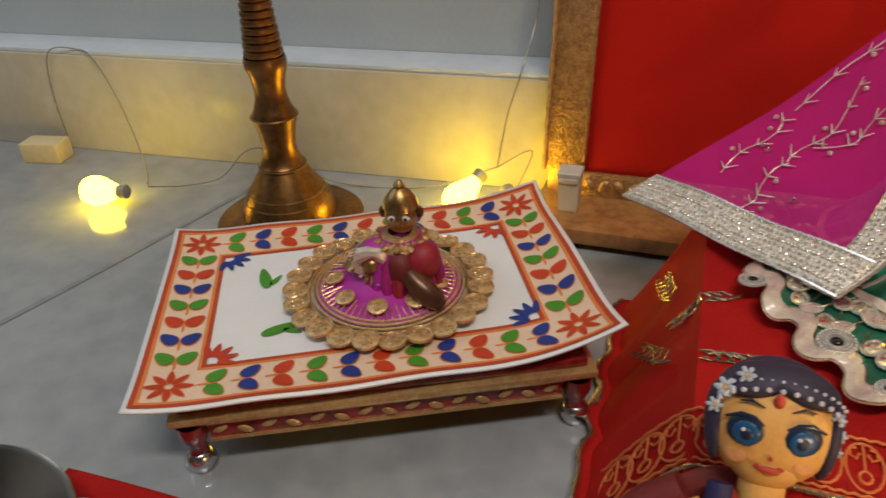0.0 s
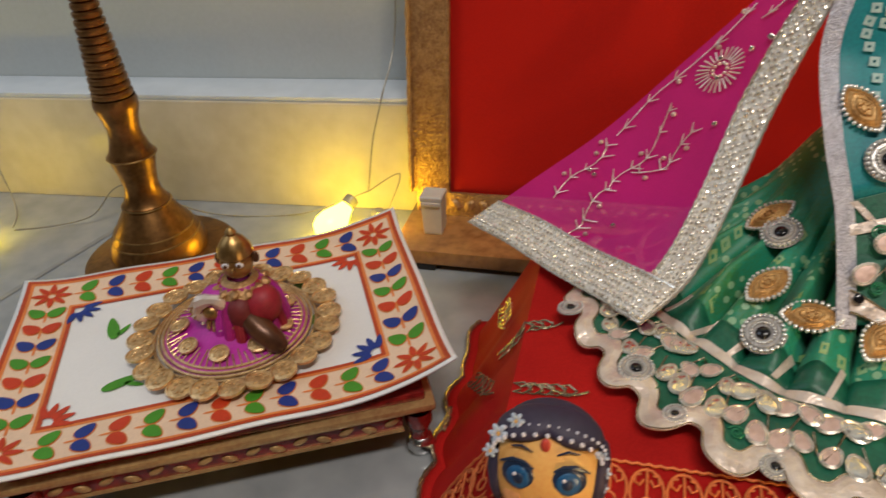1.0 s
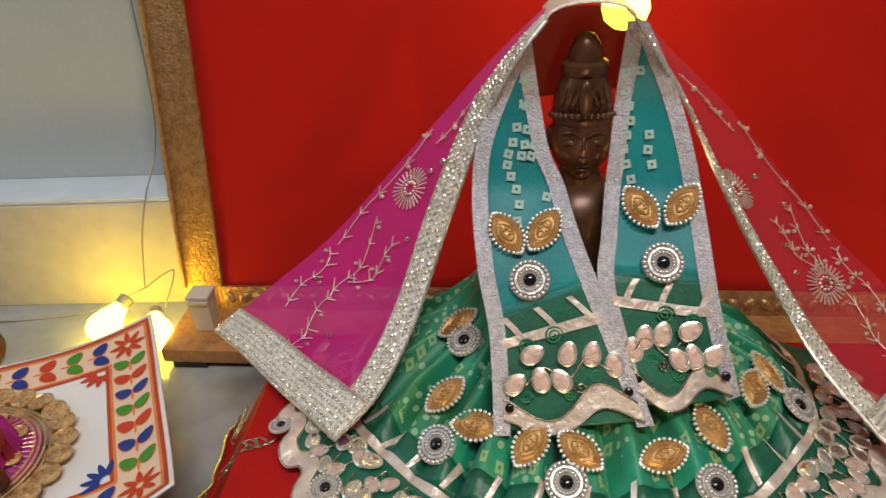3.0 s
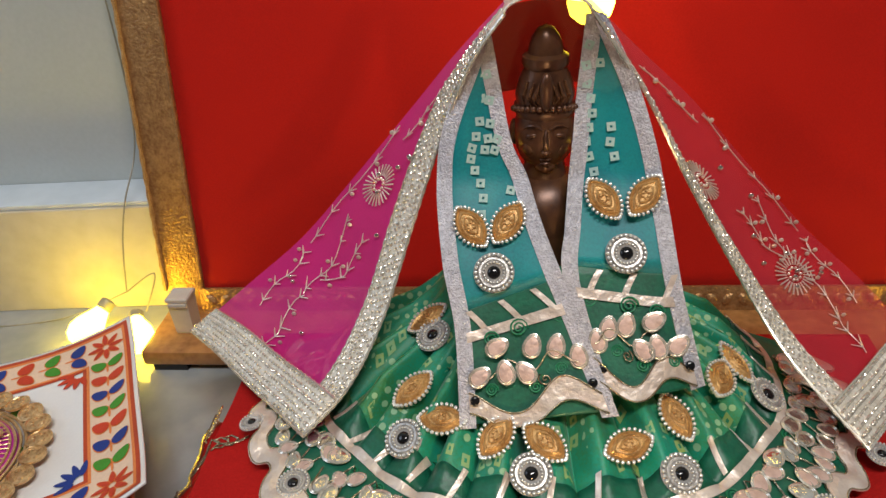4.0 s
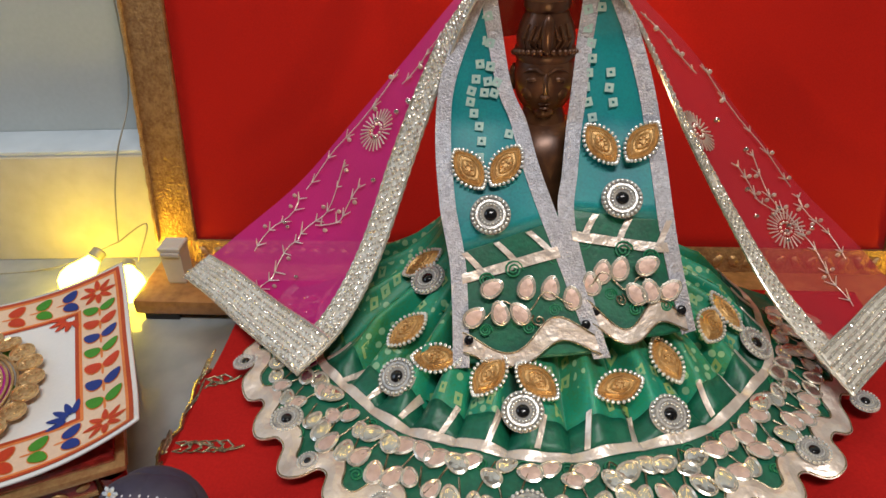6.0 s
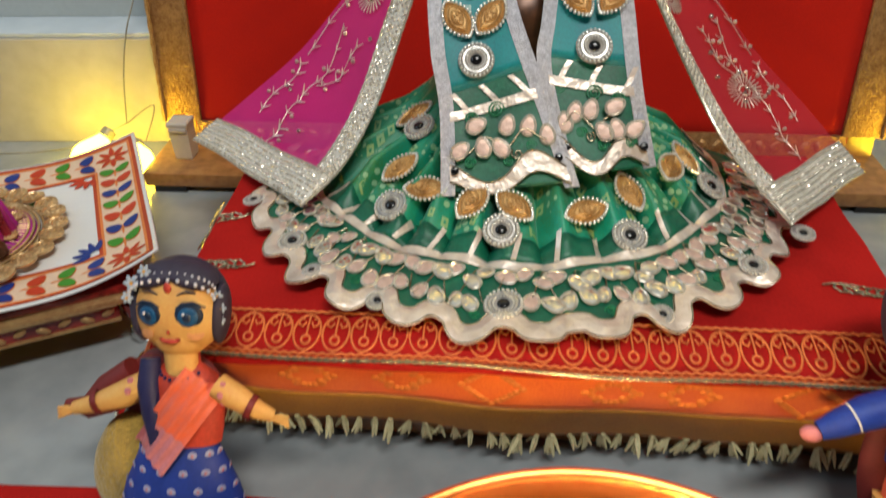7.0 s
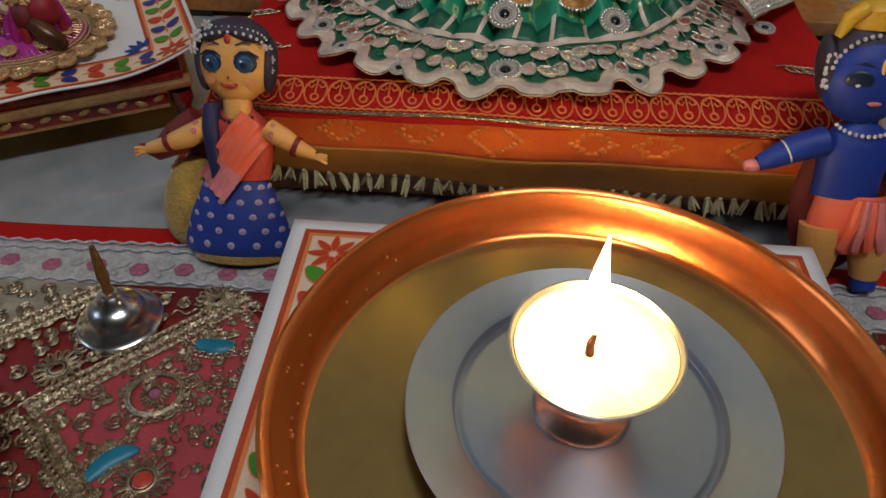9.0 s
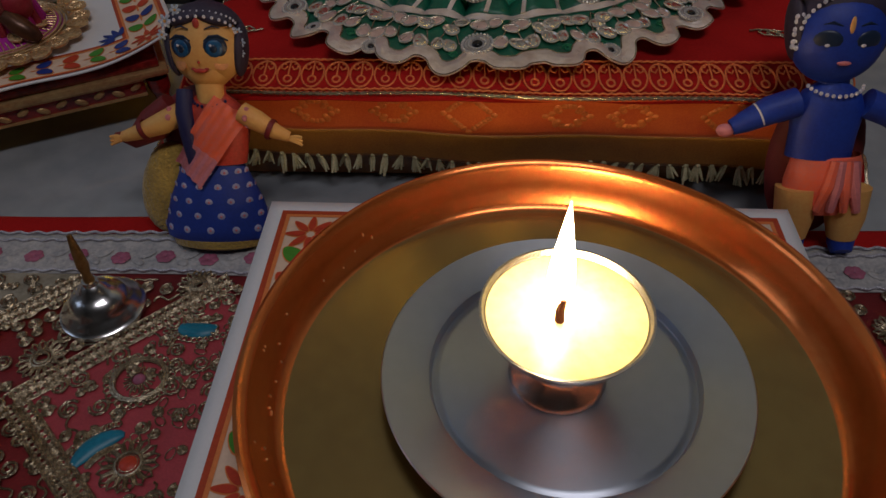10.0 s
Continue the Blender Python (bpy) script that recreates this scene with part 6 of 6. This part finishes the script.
bm = bmesh.new()
rng = random.Random(21)
spots = []
for x, y, r in ((0.050, 0.189, 0.0125), (-0.022, 0.131, 0.0135), (0.050, 0.069, 0.0150), (-0.075, 0.100, 0.013), (0.052, 0.238 - 0.05, 0.010), (-0.07, 0.04, 0.014), (0.455, 0.165, 0.012), (0.50, 0.10, 0.014), (-0.16, 0.09, 0.014)):
    medallion(bm, x, y, r)
    spots.append((x, y, r))
for k in range(2600):
    x, y, r = rng.uniform(-0.20, 0.10) if k % 4 else rng.uniform(0.42, 0.62), rng.uniform(-0.02, 0.192), rng.uniform(0.0026, 0.0062)
    near_cord = abs((y - 0.104) - 0.94 * (x + 0.026)) < 0.010 and x > -0.03
    inside = abs(x - 0.066) / 0.088 + abs(y - 0.104) / 0.084 < 1.05
    if near_cord or (inside and rng.random() < 0.35) or any(math.hypot(x - a, y - b) < c + r * 0.72 for a, b, c in spots):
        continue
    spots.append((x, y, r))
    spiral(bm, x, y, r, rng.uniform(0, 6.3), rng.choice((-1, 1)))
for k in range(46):
    x, y, a = rng.uniform(-0.20, 0.085), rng.uniform(0.0, 0.185), rng.uniform(0, 6.3)
    pts = []
    for j in range(22):
        a += 0.75 * math.sin(0.9 * j + k) + rng.uniform(-0.25, 0.25)
        x, y = x + 0.0022 * math.cos(a), min(0.193, y + 0.0022 * math.sin(a))
        pts.append((x, y, 0.0036))
    tube(bm, pts, 0.0007, 4)
tagged(part("cord_embroidery", bm, M_OLDGOLD, cloth), kind="stuff")
bm = bmesh.new()
for k in range(60):
    x, y = rng.uniform(0.0, 0.10), rng.uniform(0.05, 0.17)
    if abs(x - 0.066) / 0.088 + abs(y - 0.104) / 0.084 < 0.85:
        a = rng.uniform(0, 6.3)
        tube(bm, [(x + 0.0036 * math.cos(q) * math.cos(a) - 0.0022 * math.sin(q) * math.sin(a), y + 0.0036 * math.cos(q) * math.sin(a) + 0.0022 * math.sin(q) * math.cos(a), 0.0034) for q in [2 * math.pi * j / 10 for j in range(10)]], 0.0004, 4, closed=True)
tagged(part("loop_stitching", bm, M_OLDGOLD, cloth), kind="stuff")
# ring motif with its gem, turquoise crescents
bm = bmesh.new()
for r in (0.0135, 0.0150):
    tube(bm, [(0.038 + r * math.cos(a), 0.119 + 0.94 * r * math.sin(a), 0.0040 + 0.0003 * (k % 2)) for k, a in [(k, 2 * math.pi * k / 40) for k in range(40)]], 0.0010, 5, closed=True)
for k in range(20):
    a = 2 * math.pi * k / 20
    tube(bm, [(0.038 + 0.0040 * math.cos(a), 0.119 + 0.004 * math.sin(a), 0.0045), (0.038 + 0.0085 * math.cos(a), 0.119 + 0.0085 * math.sin(a), 0.0036)], 0.0006, 4)
for k in range(26):
    a = 2 * math.pi * k / 26
    tube(bm, [(0.038 + 0.0172 * math.cos(a) + 0.0018 * math.cos(q), 0.119 + 0.0164 * math.sin(a) + 0.0018 * math.sin(q), 0.0040) for q in [2 * math.pi * j / 7 for j in range(7)]], 0.0006, 4, closed=True)
part("ring_motif", bm, M_OLDGOLD, cloth)
bm = bmesh.new()
blob(bm, 0.0036, 0.0034, 0.0018, pose(0.038, 0.119, 0.0042), 12, 6)
part("gem", bm, M_PINKFLOWER, cloth)
bm = bmesh.new()
blob(bm, 0.0052, 0.0050, 0.0018, pose(0.050, 0.069, 0.0040), 12, 6)
part("gem", bm, M_PRED, cloth)
for cx, cy, R, a0, a1 in ((0.060, 0.178, 0.024, -118, -62), (0.046, 0.062, 0.024, 168, 100), (0.520, 0.150, 0.024, -120, -60), (-0.03, 0.05, 0.022, 150, 90), (0.092, 0.075, 0.02, 0, 70)):
    bm = bmesh.new()
    pts = [(cx + R * math.cos(radians(a0 + (a1 - a0) * k / 14)), cy + R * math.sin(radians(a0 + (a1 - a0) * k / 14)), 0.0036) for k in range(15)]
    tube(bm, pts, [0.0014 + 0.0042 * math.sin(math.pi * min(1, (k + 0.4) / 14.4)) ** 0.6 for k in range(15)], 8)
    for v in bm.verts:
        v.co.z = 0.0034 + (v.co.z - 0.0036) * 0.45
    crescent = part("crescent", bm, M_TURQ, cloth, "turquoise satin crescent")
    bm = bmesh.new()
    for k in range(26):
        a, r = radians(a0 - 8 + (a1 - a0 + 16) * (k % 13) / 12), R + (0.0070 if k < 13 else -0.0070)
        tube(bm, [(cx + r * math.cos(a) + 0.0017 * math.cos(q), cy + r * math.sin(a) + 0.0017 * math.sin(q), 0.0038) for q in [2 * math.pi * j / 7 for j in range(7)]], 0.0006, 4, closed=True)
    tagged(part("loop_edge", bm, M_OLDGOLD, crescent), kind="stuff")

# ---- steel bowls at the edge of the cloth ----
for x, y, r, h, lab in ((-0.302, 0.160, 0.076, 0.030, "wide plain steel bowl on the marble floor"), (-0.058, 0.066, 0.040, 0.026, "small steel bowl on the embroidered cloth")):
    bowl = thing("steel_bowl", lab, "bowl", pose(x, y, 0.0032))
    bm = bmesh.new()
    lathe(bm, [(0, 0), (r * 0.62, 0), (r * 0.80, h * 0.35), (r * 0.95, h * 0.92), (r, h), (r * 1.01, h - 0.0008), (r * 0.985, h - 0.0012), (r * 0.93, h * 0.86), (r * 0.78, h * 0.38), (r * 0.60, 0.0014), (0, 0.0014)], 64)
    part("bowl_body", bm, M_CHROME, bowl)

# ---- string of bulbs ----
def bulb(m, label, lit=M_BULB):
    b = thing("string_bulb", label, "bulb", m, group="string of warm bulbs")
    bm = bmesh.new()
    lathe(bm, [(0, -0.030), (0.0070, -0.0290), (0.0125, -0.0245), (0.0148, -0.0170), (0.0135, -0.0090), (0.0085, 0.0020), (0.0062, 0.0080), (0.0060, 0.0100)], 24)
    part("globe", bm, lit, b, "glowing warm globe")
    bm = bmesh.new()
    lathe(bm, [(0.0064, 0.0085), (0.0068, 0.0100), (0.0068, 0.0170), (0.0045, 0.0185), (0, 0.0190)], 16)
    part("cap", bm, M_WIRE, b, "dark bulb cap")
    return b


bulb(pose(-0.500, 0.528, 0.0155, 0, 88, 8), "lit warm string bulb lying on marble floor")
bulb(pose(-0.168, 0.612, 0.0215, 0, 62, 60) @ pose(0, 0, 0), "lit warm string bulb leaning by the skirting")
bulb(pose(-0.128, 0.605, 0.017, 0, 85, 115), "lit warm string bulb lying beside the wooden base")
bulb(pose(0.596, 0.600, 0.016, 0, 88, 80), "lit warm string bulb lying beside the wooden base")
bulb(pose(0.2570, 0.575, 0.3060, 0, 0, 0), "lit warm string bulb hanging behind the veil")

# the same string goes on higher up the wall
for k in range(8):
    bulb(pose(-0.22 + 0.125 * k, 0.672 + 0.0575 * (-0.22 + 0.125 * k) + 0.012, 0.66 + 0.11 * (k % 2) + 0.02 * (k % 3), 0, 12 * (-1) ** k, 0), "lit warm string bulb hanging high on the wall", M_BULBDIM)

wires = thing("bulb_wire", "thin clear wire of the bulb string along the skirting", "wire", pose(0, 0, 0))
for pts in (((-0.470, 0.545, 0.016), (-0.455, 0.575, 0.004), (-0.420, 0.590, 0.010), (-0.395, 0.600, 0.035), (-0.370, 0.600, 0.042), (-0.345, 0.600, 0.030), (-0.30, 0.62, 0.004), (-0.22, 0.635, 0.003), (-0.150, 0.64, 0.03)),
            ((-0.640, 0.625, 0.004), (-0.645, 0.627, 0.06), (-0.630, 0.625, 0.112), (-0.60, 0.635, 0.114), (-0.575, 0.627, 0.108), (-0.560, 0.628, 0.07), (-0.545, 0.622, 0.03), (-0.52, 0.600, 0.003), (-0.475, 0.550, 0.016)),
            ((-0.150, 0.64, 0.03), (-0.142, 0.646, 0.08), (-0.132, 0.652, 0.117), (-0.126, 0.69, 0.17), (-0.123, 0.70, 0.30), (-0.121, 0.70, 0.5)),
            ((-0.128, 0.626, 0.018), (-0.118, 0.640, 0.05), (-0.150, 0.64, 0.03)),
            ([(-0.22 + 0.125 * k, 0.690 + 0.0575 * (-0.22 + 0.125 * k) + 0.003, 0.682 + 0.11 * (k % 2) + 0.02 * (k % 3)) for k in range(8)]),
            ((0.2570, 0.575, 0.324), (0.258, 0.61, 0.37), (0.25, 0.66, 0.44), (0.10, 0.68, 0.50))):
    bm = bmesh.new()
    tube(bm, line(pts, 60), 0.0008, 5)
    part("wire", bm, M_WIRE, wires)
bm = bmesh.new()
box(bm, 0.045, 0.026, 0.022, pose(-0.650, 0.600, 0.011, 0, 0, 10), bevel=0.002)
tagged(part("plastic_block", bm, material("cream_plastic", (0.72, 0.60, 0.34), 0.4, contrast=0.1, grain=200), None, "small cream plastic block on the marble floor"), category="block")
clip = thing("panel_clip", "white plastic clip gripping the lower panel corner", "clip", pose(-0.0755, 0.598, 0.0202))
bm = bmesh.new()
lathe(bm, [(0, 0.0), (0.0105, 0.0), (0.0112, 0.002), (0.0126, 0.034), (0.0136, 0.036), (0.0136, 0.039), (0.0120, 0.040), (0, 0.0395)], 4, pose(0, 0, 0, 0, 0, 45) @ Matrix.Diagonal((1, 1, 0.92, 1)))
part("clip_body", bm, M_WHITEPL, clip, smooth=False)
bm = bmesh.new()
box(bm, 0.016, 0.004, 0.004, pose(0, -0.0085, 0.030), bevel=0.001)
part("clip_lip", bm, M_WHITEPL, clip)
